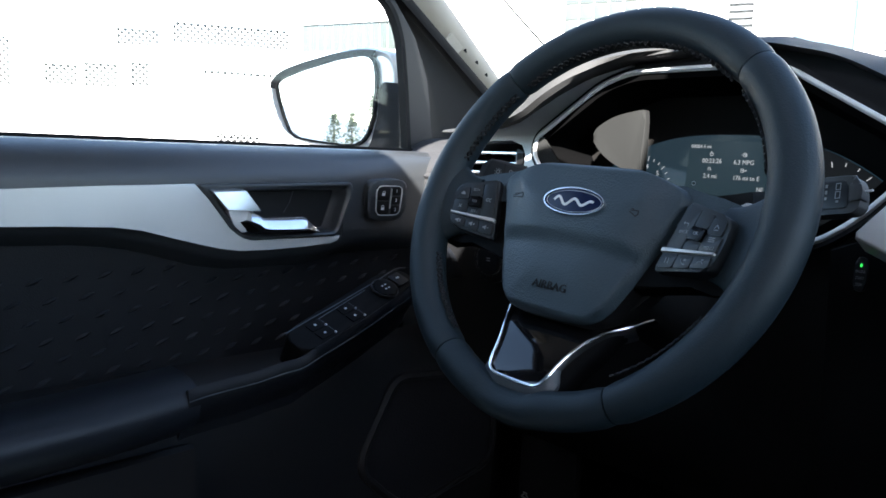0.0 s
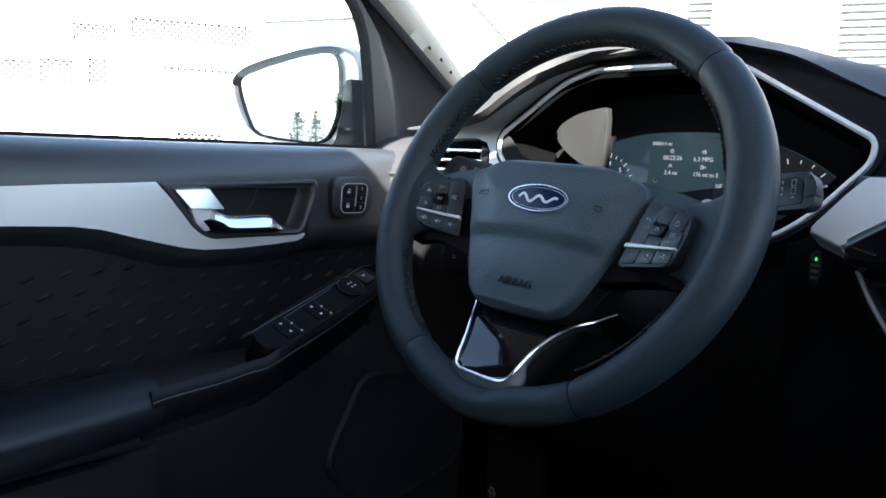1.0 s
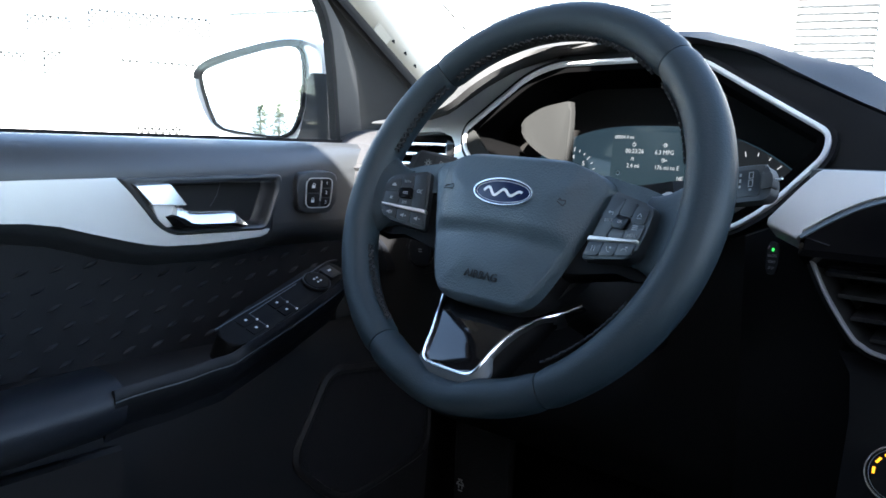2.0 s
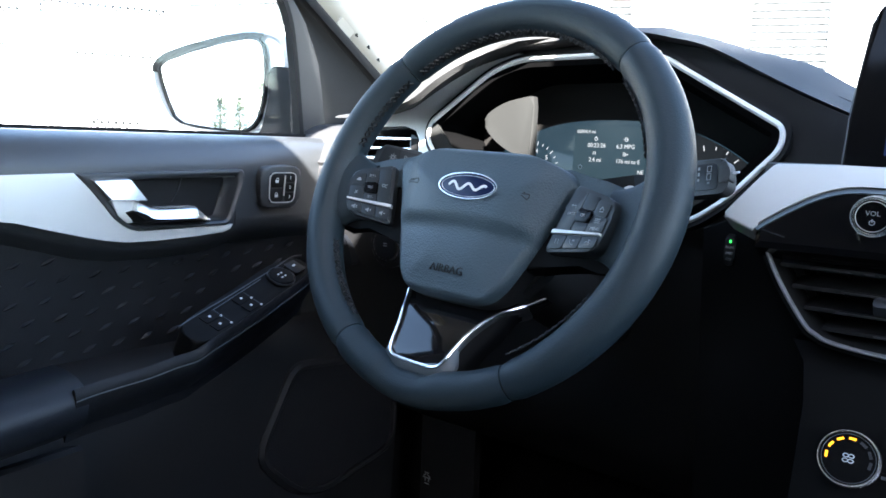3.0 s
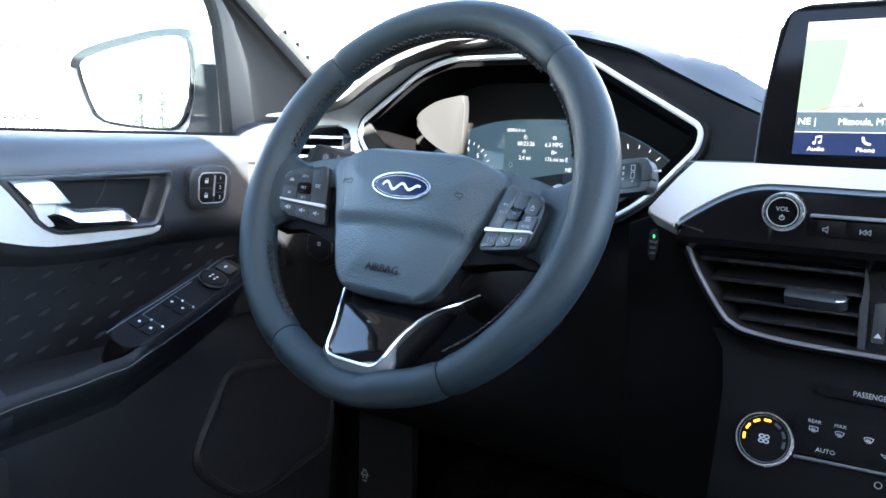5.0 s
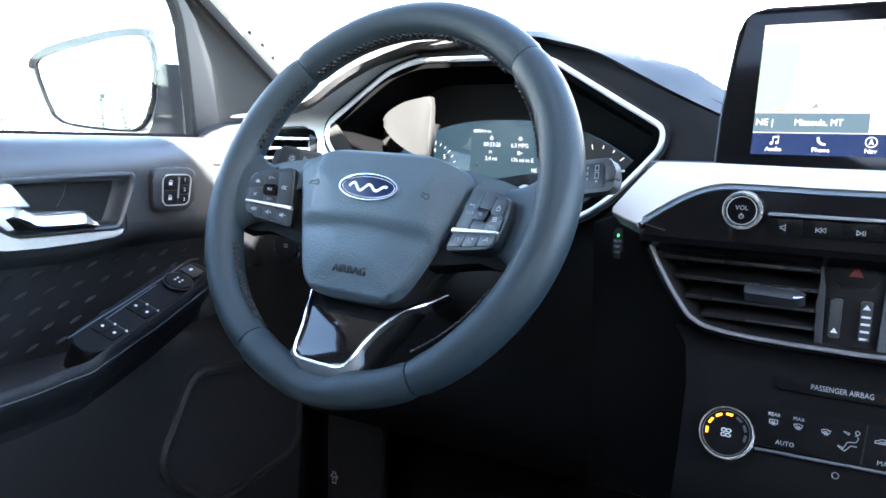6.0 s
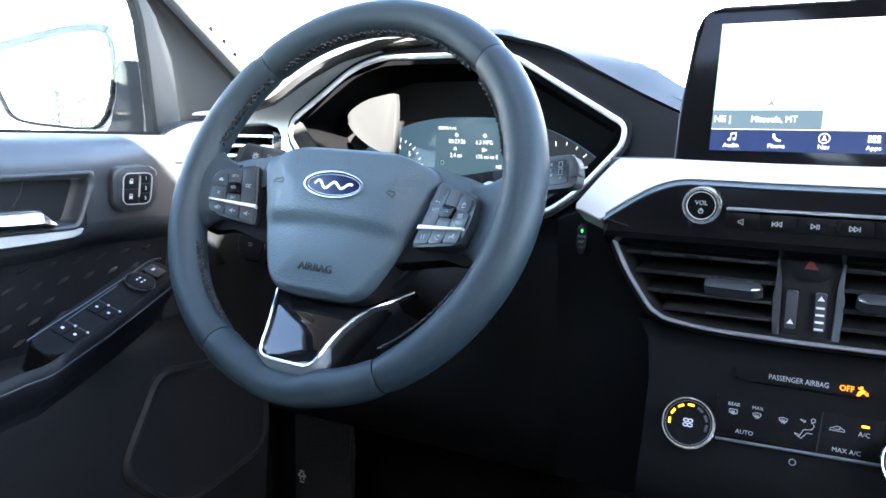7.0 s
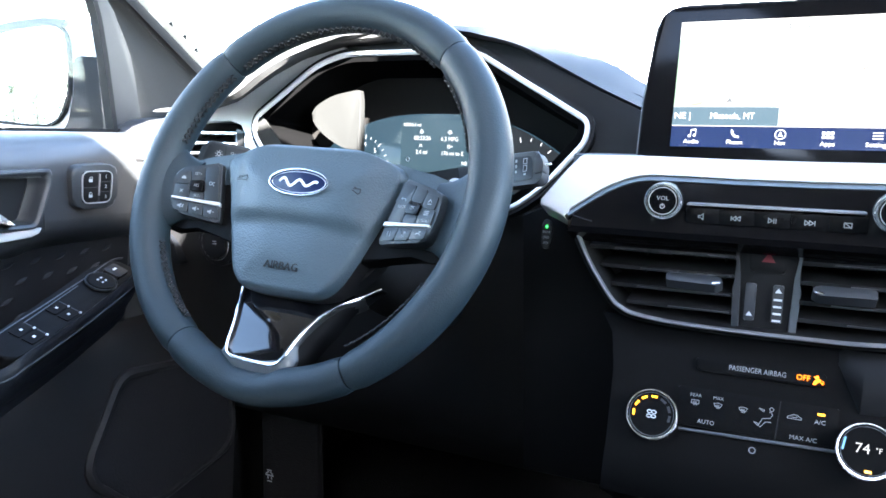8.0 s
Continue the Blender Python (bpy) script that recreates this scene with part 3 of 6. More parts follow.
part("brow_lining", slab([(-0.09, 1.117), (-0.09, 1.128), (0.040, 1.134), (0.090, 1.129), (0.124, 1.117), (0.163, 1.099), (0.205, 1.078), (0.262, 1.052), (0.290, 1.040), (0.290, 0.99), (0.225, 0.985), (0.215, 1.018), (0.2145, 1.045), (0.135, 1.107), (0.087, 1.121)], back_m, .010), HARD, dash)

# grey wing beside the opening, and the driver's outer vent
part("wing_trim", slab([(-0.1990, 0.985), (-0.2005, 1.020), (-0.2005, 1.0410), (-0.1240, 1.1010), (-0.090, 1.1145), (-0.098, 1.1215), (-0.140, 1.1175), (-0.200, 1.088), (-0.250, 1.064), (-0.335, 1.050), (-0.335, 1.030), (-0.245, 1.037), (-0.226, 1.031), (-0.218, 1.020), (-0.216, 0.985)],
                       plane_frame((0, 0.191 - .2266, 0), (1, 0, 0), (0, .22, 1)) @ Matrix.Diagonal((1, 1.024, 1, 1)), 0.012, 0.002), WING, dash, "grey satin wing panel")
vent = thing("side_air_vent", (-0.28, 0.2, 0.95), "black outer air vent with chrome-tipped slats", "air vent")
part("housing", mixed(box(-0.345, -0.222, 0.26, 0.27, 0.955, 1.04), box(-0.345, -0.335, 0.19, 0.26, 0.955, 1.03), box(-0.232, -0.222, 0.188, 0.26, 0.955, 1.02), box(-0.335, -0.232, 0.19, 0.26, 0.955, 0.965)), HARD, vent)
for i in range(4):
    z = 0.983 + i * 0.0125
    s = part("slat", slab([(-.333, 0), (-.236, 0), (-.236, .05), (-.333, .05)], plane_frame((0, .196, z), (1, 0, 0), (0, 1, .25)), .003, .001), HARD, vent)
    part("slat_tip", box(-.333, -.236, .192, .1955, z - .0035, z + .0005, .001), CHROME, s, "chrome slat edge")
for x in (-.312, -.288, -.262):
    part("fin", box(x, x + .002, .215, .255, .966, 1.025), HARD, vent)
part("side_plate", slab([(-.236, .985), (-.222, .985), (-.222, 1.020), (-.238, 1.026)], plane_frame((0, 0.195 - .2266, 0), (1, 0, 0), (0, .22, 1)) @ Matrix.Diagonal((1, 1.024, 1, 1)), .008, .0015), SIDE_METAL, vent)
bars([(-.229, .998, .006, .0035, 20), (-.2275, 1.003, .0035, .0035, 20)], plane_frame((0, 0.1945 - .2266, 0), (1, 0, 0), (0, .22, 1)) @ Matrix.Diagonal((1, 1.024, 1, 1)), ICON, vent)

# lower dash and knee panel
LOW = [(0.190, 0.962), (0.183, 0.945), (0.195, 0.88), (0.215, 0.80), (0.25, 0.70), (0.34, 0.60), (0.55, 0.55), (0.60, 0.93)]
part("knee_panel", swept_x(LOW, -0.44, 0.262, 6), HARD, dash)
part("end_cap", slab(rounded([(-.375, .893), (-.348, .889), (-.339, .879), (-.328, .850), (-.375, .842)], .005), plane_frame((0, .187, 0), (1, 0, 0), (0, 0, 1)), .03, .004), ARM_SKIN, dash, "dark lower dash end cap")
part("dash_end", slab(rounded([(.17, .90), (.165, .985), (.195, 1.020), (.30, 1.037), (.62, 1.045), (.62, .70), (.30, .70)], [.02, .03, .03, .03, .01, .01, .02], 8), plane_frame((-0.352, 0, 0), (0, 1, 0), (0, 0, 1)), .05, .010, 0, 4), SOFT, dash)

# ---- instrument cluster ----
cl = thing("instrument_cluster", (0, 0.28, 0.95), "dark instrument cluster with round gauges and a lit trip display", "instrument cluster")
part("back_plate", slab([(p.x * .93, 1.024 + (p.y - 1.03) * .90) for p in grown(-0.010)], plane_frame((0, 0.262, 0), (1, 0, 0), (0, 0, 1)), 0.006), TUNNEL, cl)
arc = [(-.135, .945)] + [(-.135 + .288 * t, 1.005 + .041 * (1 - abs(2 * t - 1) ** 2.6)) for t in (i / 30 for i in range(31))] + [(.153, .962), (.10, .945)]
FZ = plane_frame((0, 0.240, 0), (1, 0, 0), (0, 0, 1))
part("gauge_face", slab(arc, FZ, .008, .002), CLUSTER_FACE, cl, "smoked blue-grey gauge face")
part("fuel_dial", slab([(.0575, .962)] + [q for q in arc[1:-1] if q[0] > .057], FZ, .002, 0, .0006), DIAL, cl, "dark fuel dial")
part("trip_screen", slab(rounded([(-.036, .980), (.049, .980), (.055, 1.0385), (-.034, 1.0405)], .003), FZ, .002, 0, .0008), CLUSTER_SCREEN, cl, "lit trip display")
for txt, x, z, s in (("00004.4 mi", -.0205, 1.0335, .0050), ("00:23:26", -.0075, 1.0187, .0062), ("6.3 MPG", .0265, 1.0180, .0060), ("2.4 mi", -.0085, 1.0030, .0060), ("176 mi to E", .0300, 1.0022, .0058), ("NE", .0450, .9915, .0054)):
    lettering(txt, s * 1.1, at(FZ, x, z, .0012), CLUSTER_TEXT, cl, "readout", squeeze=.92)
PUMP = [[(-.0016, -.0018), (-.0016, .0018), (.0006, .0018), (.0006, -.0018), (-.0016, -.0018)], [(-.0016, .0004), (.0006, .0004)], [(.0006, .0010), (.0016, .0006), (.0016, -.0012), (.0010, -.0012)]]
for x, z, lines in ((.0275, 1.0258, PUMP + [[(-.0038, 0), (-.0024, 0)]]), (.0260, 1.0100, PUMP + [[(.0024, 0), (.0040, 0)], [(.0030, .0008), (.0040, 0), (.0030, -.0008)]]), (-.0095, 1.0105, [[(-.0018, -.0018), (-.0008, .0018)], [(.0018, -.0018), (.0008, .0018)], [(0, -.0016), (0, -.0004)], [(0, .0006), (0, .0014)]])):
    part("icon", strokes(at(FZ, x, z, .0012), lines, .00024), CLUSTER_TEXT, cl)
part("icon", mixed(ring(at(FZ, -.0085, 1.0258, .0012), .0018, .0005, .0004, 18), strokes(at(FZ, -.0085, 1.0258, .0012), [[(0, 0), (0, .0010)], [(-.0006, .0026), (.0006, .0026)]], .00024)), CLUSTER_TEXT, cl)
part("icon", ring(at(FZ, -.026, .9945, .0012), .0022, .0006, .0004, 16), DIM_ICON, cl)
for cx_, lo, hi, nums, count in ((-.088, 10, 150, {5: 45, 4: 80}, 13), (.116, 40, 100, {}, 4)):
    ticks = []
    for i in range(count):
        a = radians(lo + (hi - lo) * i / (count - 1))
        r = .0345
        ticks.append((cx_ + r * math.cos(a), .985 + r * math.sin(a), .0052 if i % 3 == 0 else .0033, .0009, math.degrees(a)))
    bars(ticks, at(FZ, 0, 0, .0010), CLUSTER_TEXT, cl, "tick_marks")
    for num, a in nums.items():
        lettering(str(num), .0075, at(FZ, cx_ + .0255 * math.cos(radians(a)), .985 + .0255 * math.sin(radians(a)), .0006), CLUSTER_TEXT, cl, "numeral")
# only the sunlit crescent of the housing is modelled; its outline ends where shade begins
VD = plane_frame((0, 0.2220, 0), (1, 0, 0), (0, 0, 1))
part("gauge_visor", slab([(p.x, p.y) for p in curve_points([(-.0980, 1.0040), (-.1117, 1.0093), (-.1270, 1.0180), (-.1390, 1.0280), (-.1465, 1.0390), (-.1452, 1.0475), (-.1370, 1.0555), (-.1160, 1.0655), (-.0850, 1.0718)], 5)] + [(-.0815, 1.0710), (-.0800, 1.060), (-.0800, 1.002)], VD, .010, .003), VISOR, cl, "piece of the rev counter housing cut to its sunlit crescent")

# ---- centre stack ----
st = thing("centre_stack", (CX, 0.1, 0.40), "black centre stack with silver band, vents and climate panel", "centre console")


def mirrored(pts):
    """An outline given for the driver's half, closed with its mirror image in the car's middle line."""
    return list(pts) + [(2 * CX - x, z) for x, z in reversed(pts)]


BAND = plane_frame((0, 0.083, 0.965), (1, 0, 0), (0, 0.42, 1))
BAND_LOW = [(.2070, -.0035), (.2190, .0063), (.2300, .0145), (.2420, .0222), (.2550, .0280), (.2680, .0308), (.2850, .0312), (.3350, .0304)]
band_low = [(p.x, p.y) for p in curve_points(BAND_LOW, 4)]
part("silver_band", slab(mirrored(band_low[::-1] + [(.2066, -.0095), (.1832, .0006), (.1828, .0055), (.2017, .0320), (.2108, .0450), (.2140, .0472), (.2620, .0470), (.3350, .0460)]), BAND, .03, .0026, 0, 4), SATIN, st, "satin silver band")
part("gloss_panel", slab(mirrored([(.2085, -.0200), (.2078, -.0080)] + [(x + .0012, z - .0014) for x, z in band_low[1:]]), BAND, .03, .0040, -.001, 1), PIANO, st, "gloss black control panel")
# lighter strip stands in for the reflection along the black panel's chamfer
part("panel_glint", sweep([BAND @ Vector((x + .0012, z - .0030, 0)) for x, z in band_low] + [BAND @ Vector((2 * CX - x - .0012, z - .0030, 0)) for x, z in band_low[::-1]], [(-.0024, -.006), (-.0022, -.0014), (.0022, .0012), (.0024, -.006)], BAND.to_3x3() @ Vector((0, 0, 1))), SIDE_METAL, st, "bluish chamfer highlight painted as a strip")
part("tip_line", sweep([BAND @ Vector(q) for q in ((.2115, -.0065, -.0004), (.2190, -.0088, 0), (.2290, -.0112, 0))], [(-.0005, -.001), (-.0003, .0006), (.0003, .0006), (.0005, -.001)], BAND.to_3x3() @ Vector((0, 0, 1))), RING_SIDE, st, "fine silver line")
part("vent_back", slab(mirrored([(.262, .880), (.247, .892), (.228, .920), (.212, .952)]), plane_frame((0, 0.165, 0), (1, 0, 0), (0, 0, 1)), .03), RUBBER, st)
TRIM = [(.2095, .953), (.225, .920), (.245, .890), (.254, .8825), (.266, .878), (.301, .8745), (CX, .8735)]
trim_path = [Vector((p.x, .091 - .0, p.y)) for p in curve_points(TRIM, 6)]
trim_path += [Vector((2 * CX - p.x, p.y, p.z)) for p in reversed(trim_path[:-1])]
part("vent_trim", sweep(trim_path, [(-.0011, -.005), (-.0011, 0), (-.0005, .0010), (.0005, .0010), (.0011, 0), (.0011, -.005)], (0, -1, 0)), VENT_GREY, st, "chrome vent surround")
part("vent_cup", loft([[Vector((p.x, .093, p.z)) for p in trim_path], [Vector((CX + (p.x - CX) * .975, .135, .91 + (p.z - .91) * .92)) for p in trim_path]], False), HARD, st)
part("lower_lip", loft([[Vector((p.x, .097, p.z + .001)) for p in trim_path], [Vector((CX + (p.x - CX) * 1.03, .100, p.z - .006)) for p in trim_path], [Vector((CX + (p.x - CX) * 1.05, .125, p.z - .012)) for p in trim_path],
                        [Vector((CX + (p.x - CX) * 1.06, .20, p.z - .014)) for p in trim_path]], False), HARD, st)

for side in (-1, 1):
    v = thing("air_vent", (CX + side * .085, .13, .88), "black centre air vent with chrome-tipped slats", "air vent", "centre air vents")
    for i, (z, x0) in enumerate(((.932, .216), (.9165, .226), (.901, .236), (.887, .250))):
        a, b = x0 - CX + .006, -.024
        xs = sorted((CX + side * -a, CX + side * -b))
        sl = part("slat", slab([(xs[0], 0), (xs[1], 0), (xs[1], .045), (xs[0], .045)], plane_frame((0, .106, z), (1, 0, 0), (0, 1, .12)), .0034, .0015), HARD, v)
        part("slat_tip", box(xs[0] + .022 + .012 * (i % 2), xs[1] - .002, .1040, .106, z - .0024, z - .0014, .0003), RING_SIDE, sl, "fine silver line on the slat")
    x = CX + side * .054
    TB = plane_frame((x, .096, .9120), (-side, 0, 0), (0, -.9, -1) if side > 0 else (0, .9, 1))
    tab = part("slider_tab", slab(rounded([(-.021, -.0035), (.017, -.0045), (.023, -.001), (.019, .0045), (-.021, .0045)] if side < 0 else [(-.021, -.0045), (.019, -.0045), (.023, .001), (.017, .0045), (-.021, .0035)], .002), TB, .012, .0015), STALK, v)
    part("tab_tip", slab(rounded([(.014, -.0040), (.020, -.0030), (.021, -.0012), (.015, -.0022)] if side < 0 else [(.014, .0040), (.015, .0022), (.021, .0012), (.020, .0030)], .0006), TB, .002, .0003, .0012), CHROME, tab)
    for k in range(5):
        xx = CX + side * (.034 + .022 * k)
        part("fin", box(xx, xx + .002, .140, .165, .882, .945), RUBBER, v)

# hazard switch and vent wheels between the vents
HZ = plane_frame((0, 0.112, 0.90), (1, 0, 0), (0, 0.10, 1))
part("hazard_console", slab([(CX - .021, -.028), (CX + .021, -.028), (CX + .022, .046), (CX - .022, .046)], HZ, .03, .002), HARD, st)
# both cheeks are silver; the driver's side one takes a darker tone as shade
for sg in (-1, 1):
    part("console_edge", slab([(CX + sg * x, y) for x, y in ((.0180, -.028), (.0235, -.028), (.0250, .006), (.0225, .018), (.0250, .043), (.0235, .043), (.0195, .016))][::sg], HZ, .02, .0012, .003, 3), SIDE_METAL if sg > 0 else STALK, st, "silver cheek, painted darker on the shaded driver's side")
hz = part("hazard_button", slab(rounded([(CX - .0125, .019), (CX + .0125, .019), (CX + .0165, .040), (CX - .0165, .040)], .003), HZ, .006, .0015, .004), BUTTON, st, "hazard button with a red triangle")
part("triangle", slab([(CX - .005, .0275), (CX + .005, .0275), (CX, .0355)], HZ, .001, 0, .0043), RED_MARK, hz)
for dx in (-.0115, .0085):
    w = part("vent_wheel", slab(rounded([(CX + dx - .0035, -.020), (CX + dx + .0045, -.020), (CX + dx + .0045, .010), (CX + dx - .0035, .010)], .002), HZ, .006, .0015, .004), STALK, st)
    if dx > 0:
        bars([(CX + dx + .0005, -.018 + .0055 * k, .006, .0016, 0) for k in range(4)], at(HZ, 0, 0, .0042), ICON, w)
    part("arrow", slab([(-.0025, -.0015), (.0025, -.0015), (0, .0022)], at(HZ, CX + dx + .0005, -.0145 if dx < 0 else .0055, .0045), .0006), ICON, w)

# volume knob, its twin and the key bar
PK = plane_frame((0, 0.0835, 0), (1, 0, 0), (0, 0, 1))
for x, txt in ((.2855, "VOL"), (2 * CX - .2855, "TUNE")):
    k = thing("control_knob", (x, .086, .976), "black rotary knob with a chrome ring", "knob", "audio knobs")
    m = at(PK, x, .9748)
    part("skirt", disc(m, .0143, .010, 48, .003, .0115), KNOB_RING, k, "polished skirt")
    part("chrome_ring", ring(m, .0131, .0018, .008, 56, .0150), KNOB_RING, k, "chrome ring")
    part("inner_ring", ring(m, .0104, .0006, .003, 48, .0146), SATIN, k, "fine pale ring")
    cap = part("cap", disc(m, .0116, .012, 40, .0010, .0140), PIANO, k)
    lettering(txt, .0047, at(m, 0, .002, .0142), MID_ICON, cap)
    part("power_mark", mixed(ring(at(m, 0, -.0042, .0143), .0016, .0005, .0003, 16), slab([(-.0003, 0), (.0003, 0), (.0003, .0024), (-.0003, .0024)], at(m, 0, -.0042, .0143), .0003)), MID_ICON, cap)
part("key_line", box(.303, 2 * CX - .303, .0755, .087, .9720, .9738, .0007), VENT_GREY, st, "thin silver line")
for i in range(5):
    x = .302 + .0248 * i
    key = part("media_key", slab(rounded([(x, .9582), (x + .0246, .9582), (x + .0246, .9700), (x, .9700)], [.004 if i == 0 else .0006, .0006, .0006, .0006]), PK, .006, .0004, .0035), KEY_GLOSS, st)
    mk = at(PK, x + .012, .9635, .0036) @ Matrix.Diagonal((.8, .8, 1, 1))
    tri = lambda ox, q: [(ox - .0017 * q, -.0022), (ox - .0017 * q, .0022), (ox + .0017 * q, 0), (ox - .0017 * q, -.0022)]
    bar = lambda ox: [(ox, -.0023), (ox, .0023)]
    lines = {0: [[(-.003, -.001), (-.001, -.001), (.0012, -.0028), (.0012, .0028), (-.001, .001), (-.003, .001), (-.003, -.001)]],
             1: [bar(-.0045), tri(-.002, -1), tri(.0017, -1)], 2: [tri(-.0015, 1), bar(.0015), bar(.0032)], 3: [tri(-.002, 1), tri(.0017, 1), bar(.0045)],
             4: [[(-.003, -.002), (.003, -.002), (.003, .002), (-.003, .002), (-.003, -.002)], [(-.003, .0026), (.003, -.0026)]]}[i]
    part("symbol", strokes(mk, lines, .00030), MID_ICON, key)

# climate panel
CLM = plane_frame((0, 0.0748, 0.7985), (1, 0, 0), (0, 0.49, 1))
part("climate_fascia", loft([[(CX - w, y, z), (CX + w, y, z), (CX + w, .35, z), (CX - w, .35, z)] for w, y, z in
                             ((.128, .113, .872), (.117, .103, .858), (.112, .0905, .829), (.110, .066, .778), (.110, .055, .752), (.112, .060, .735), (.112, .12, .70), (.112, .16, .45))]), FASCIA, st)
strip = part("airbag_strip", slab(rounded([(.318, .0435), (.411, .0435), (.411, .0535), (.316, .0535)], .003), CLM, .004, .001, .003), FASCIA, st)
lettering("PASSENGER AIRBAG", .0058, at(CLM, .3625, .0485, .0032), MID_ICON, strip, squeeze=.80)
lettering("OFF", .0062, at(CLM, .395, .0485, .0032), ORANGE, strip, "warning_light", squeeze=.9)
part("warning_light", mixed(disc(at(CLM, .4045, .0506, .0032), .0012, .0003, 12), slab([(-.003, -.003), (-.001, -.003), (.003, .001), (.001, .002), (-.002, 0)], at(CLM, .4045, .0475, .0032), .0003), slab([(-.0025, .002), (.0035, -.003), (.004, -.0025), (-.002, .0025)], at(CLM, .4045, .0485, .0033), .0003)), ORANGE, strip)
lettering("2", .004, at(CLM, .4085, .0465, .0033), ORANGE, strip, "warning_light")
CLM_KNOB, CLM = CLM, CLM @ Matrix.Translation((0, .0034, 0))
keys = part("key_panel", slab(rounded([(.306, -.005), (2 * CX - .306, -.005), (2 * CX - .306, .026), (.306, .026)], .002), CLM, .006, .001, .002), FASCIA, st)
part("key_line", slab([(.309, -.0095), (.421, -.0065), (.421, -.0045), (.309, -.0075)], CLM, .004, .0006, .0032), SIDE_METAL, st, "thin silver line")
part("divider", slab([(.3785, -.005), (.3795, -.005), (.3815, .025), (.3805, .025)], CLM, .004, 0, .0026), HARD, keys)
for txt, x, y, s in (("REAR", .3195, .0195, .0040), ("MAX", .3365, .0195, .0040), ("AUTO", .329, -.0005, .0050), ("A/C", .4085, .0135, .0050), ("MAX A/C", .398, -.0005, .0050)):
    lettering(txt, s * .92, at(CLM, x, y, .0022), MID_ICON, keys)
FAN_SHAPE = [(-.0030, .0012), (0, .0020), (.0030, .0012), (.0021, -.0010), (-.0021, -.0010), (-.0030, .0012)]
WAVES = [[(a, -.0024), (a + .0005, -.0014), (a - .0005, -.0004), (a, .0006)] for a in (-.0010, 0, .0010)]
part("defrost_mark", strokes(at(CLM, .3195, .0140, .0024), [[(-.0028, -.0012), (-.0028, .0016), (.0028, .0016), (.0028, -.0012), (-.0028, -.0012)]] + WAVES), MID_ICON, keys)
for x in (.3365, .355):
    part("defrost_mark", strokes(at(CLM, x, .0140, .0024), [FAN_SHAPE] + WAVES), MID_ICON, keys)
part("airflow_mark", mixed(ring(at(CLM, .3752, .0175, .0024), .0014, .0005, .0003, 14), strokes(at(CLM, .3725, .0085, .0024), [[(.0012, .0066), (.0024, .0070), (.0036, .0050), (.0022, .0022), (-.0032, .0012), (-.0060, -.0046), (-.0044, -.0054), (-.0010, -.0010), (.0030, -.0008)], [(-.0062, .0086), (-.0030, .0066), (-.0022, .0078), (-.0062, .0086)], [(-.0092, -.0022), (-.0066, -.0044), (-.0060, -.0030), (-.0092, -.0022)]])), MID_ICON, keys)
part("recirculate_mark", strokes(at(CLM, .391, .0140, .0024), [[(-.0048, -.0008), (-.0044, .0008), (-.0026, .0012), (-.0010, .0024), (.0020, .0024), (.0034, .0010), (.0048, .0006), (.0048, -.0008), (-.0048, -.0008)], [(-.0020, .0004), (.0014, .0004), (.0020, .0010), (.0012, .0014)]]), MID_ICON, keys)
bars([(.409, .0195, .0048, .0016, 0)], at(CLM, 0, 0, .0022), AMBER, keys, "lit_bar")
part("defrost_mark", ring(at(CLM, .364, -.0155, .0032), .0022, .0006, .0003, 14), DIM_ICON, st)
for x, kind in ((.2890, "fan"), (2 * CX - .2885, "temperature")):
    k = thing("climate_knob", CLM_KNOB @ Vector((x, .001, 0)), "black climate knob with a chrome ring and lit marks", "knob", "climate knobs")
    m = at(CLM_KNOB, x, .001)
    part("skirt", disc(m, .0200, .012, 48, .003, .0125), DARK_CHROME, k)
    part("chrome_ring", ring(m, .0190, .0016, .008, 56, .0166), KNOB_RING, k, "chrome ring")
    part("inner_ring", ring(m, .0170, .0006, .003, 56, .0156), SIDE_METAL, k, "fine grey ring")
    cap = part("cap", disc(m, .0180, .012, 48, .001, .0150), FASCIA, k)
    if kind == "fan":
        bars([(.0138 * math.cos(radians(a)), .0138 * math.sin(radians(a)), .0046, .0017, a + 90) for a in (182, 150, 119, 87)], at(m, 0, 0, .0152), AMBER, cap, "lit_bar")
        bars([(.0138 * math.cos(radians(a)), .0138 * math.sin(radians(a)), .0052, .0020, a + 90) for a in (55, 23, -8)], at(m, 0, 0, .0152), STALK, cap, "unlit_bar")
        part("fan_mark", mixed(*[ring(at(m, .0024 * math.cos(radians(a)), .0024 * math.sin(radians(a)), .0154), .0017, .0006, .0003, 14, 0, .0012) for a in (45, 135, 225, 315)]), ICON, cap)
    else:
        lettering("74", .0098, at(m, -.003, .001, .0152), CLIMATE_TEXT, cap, "readout")
        lettering("°F", .0054, at(m, .0072, .001, .0152), CLIMATE_TEXT, cap, "readout")
        bars([(-.0148, .003, .0014, .009, -10)], at(m, 0, 0, .0152), ICE, cap, "lit_bar")
        bars([(.001, -.0145, .0045, .0018, 0)], at(m, 0, 0, .0152), AMBER, cap, "lit_bar")

part("stack_shoulder", slab([(.150, .950), (.190, .968), (.215, .955), (.262, .880), (.262, .70), (.16, .70)], plane_frame((0, 0.134, 0), (1, 0, 0), (0, 0, 1)), .06, .006), FASCIA, st)
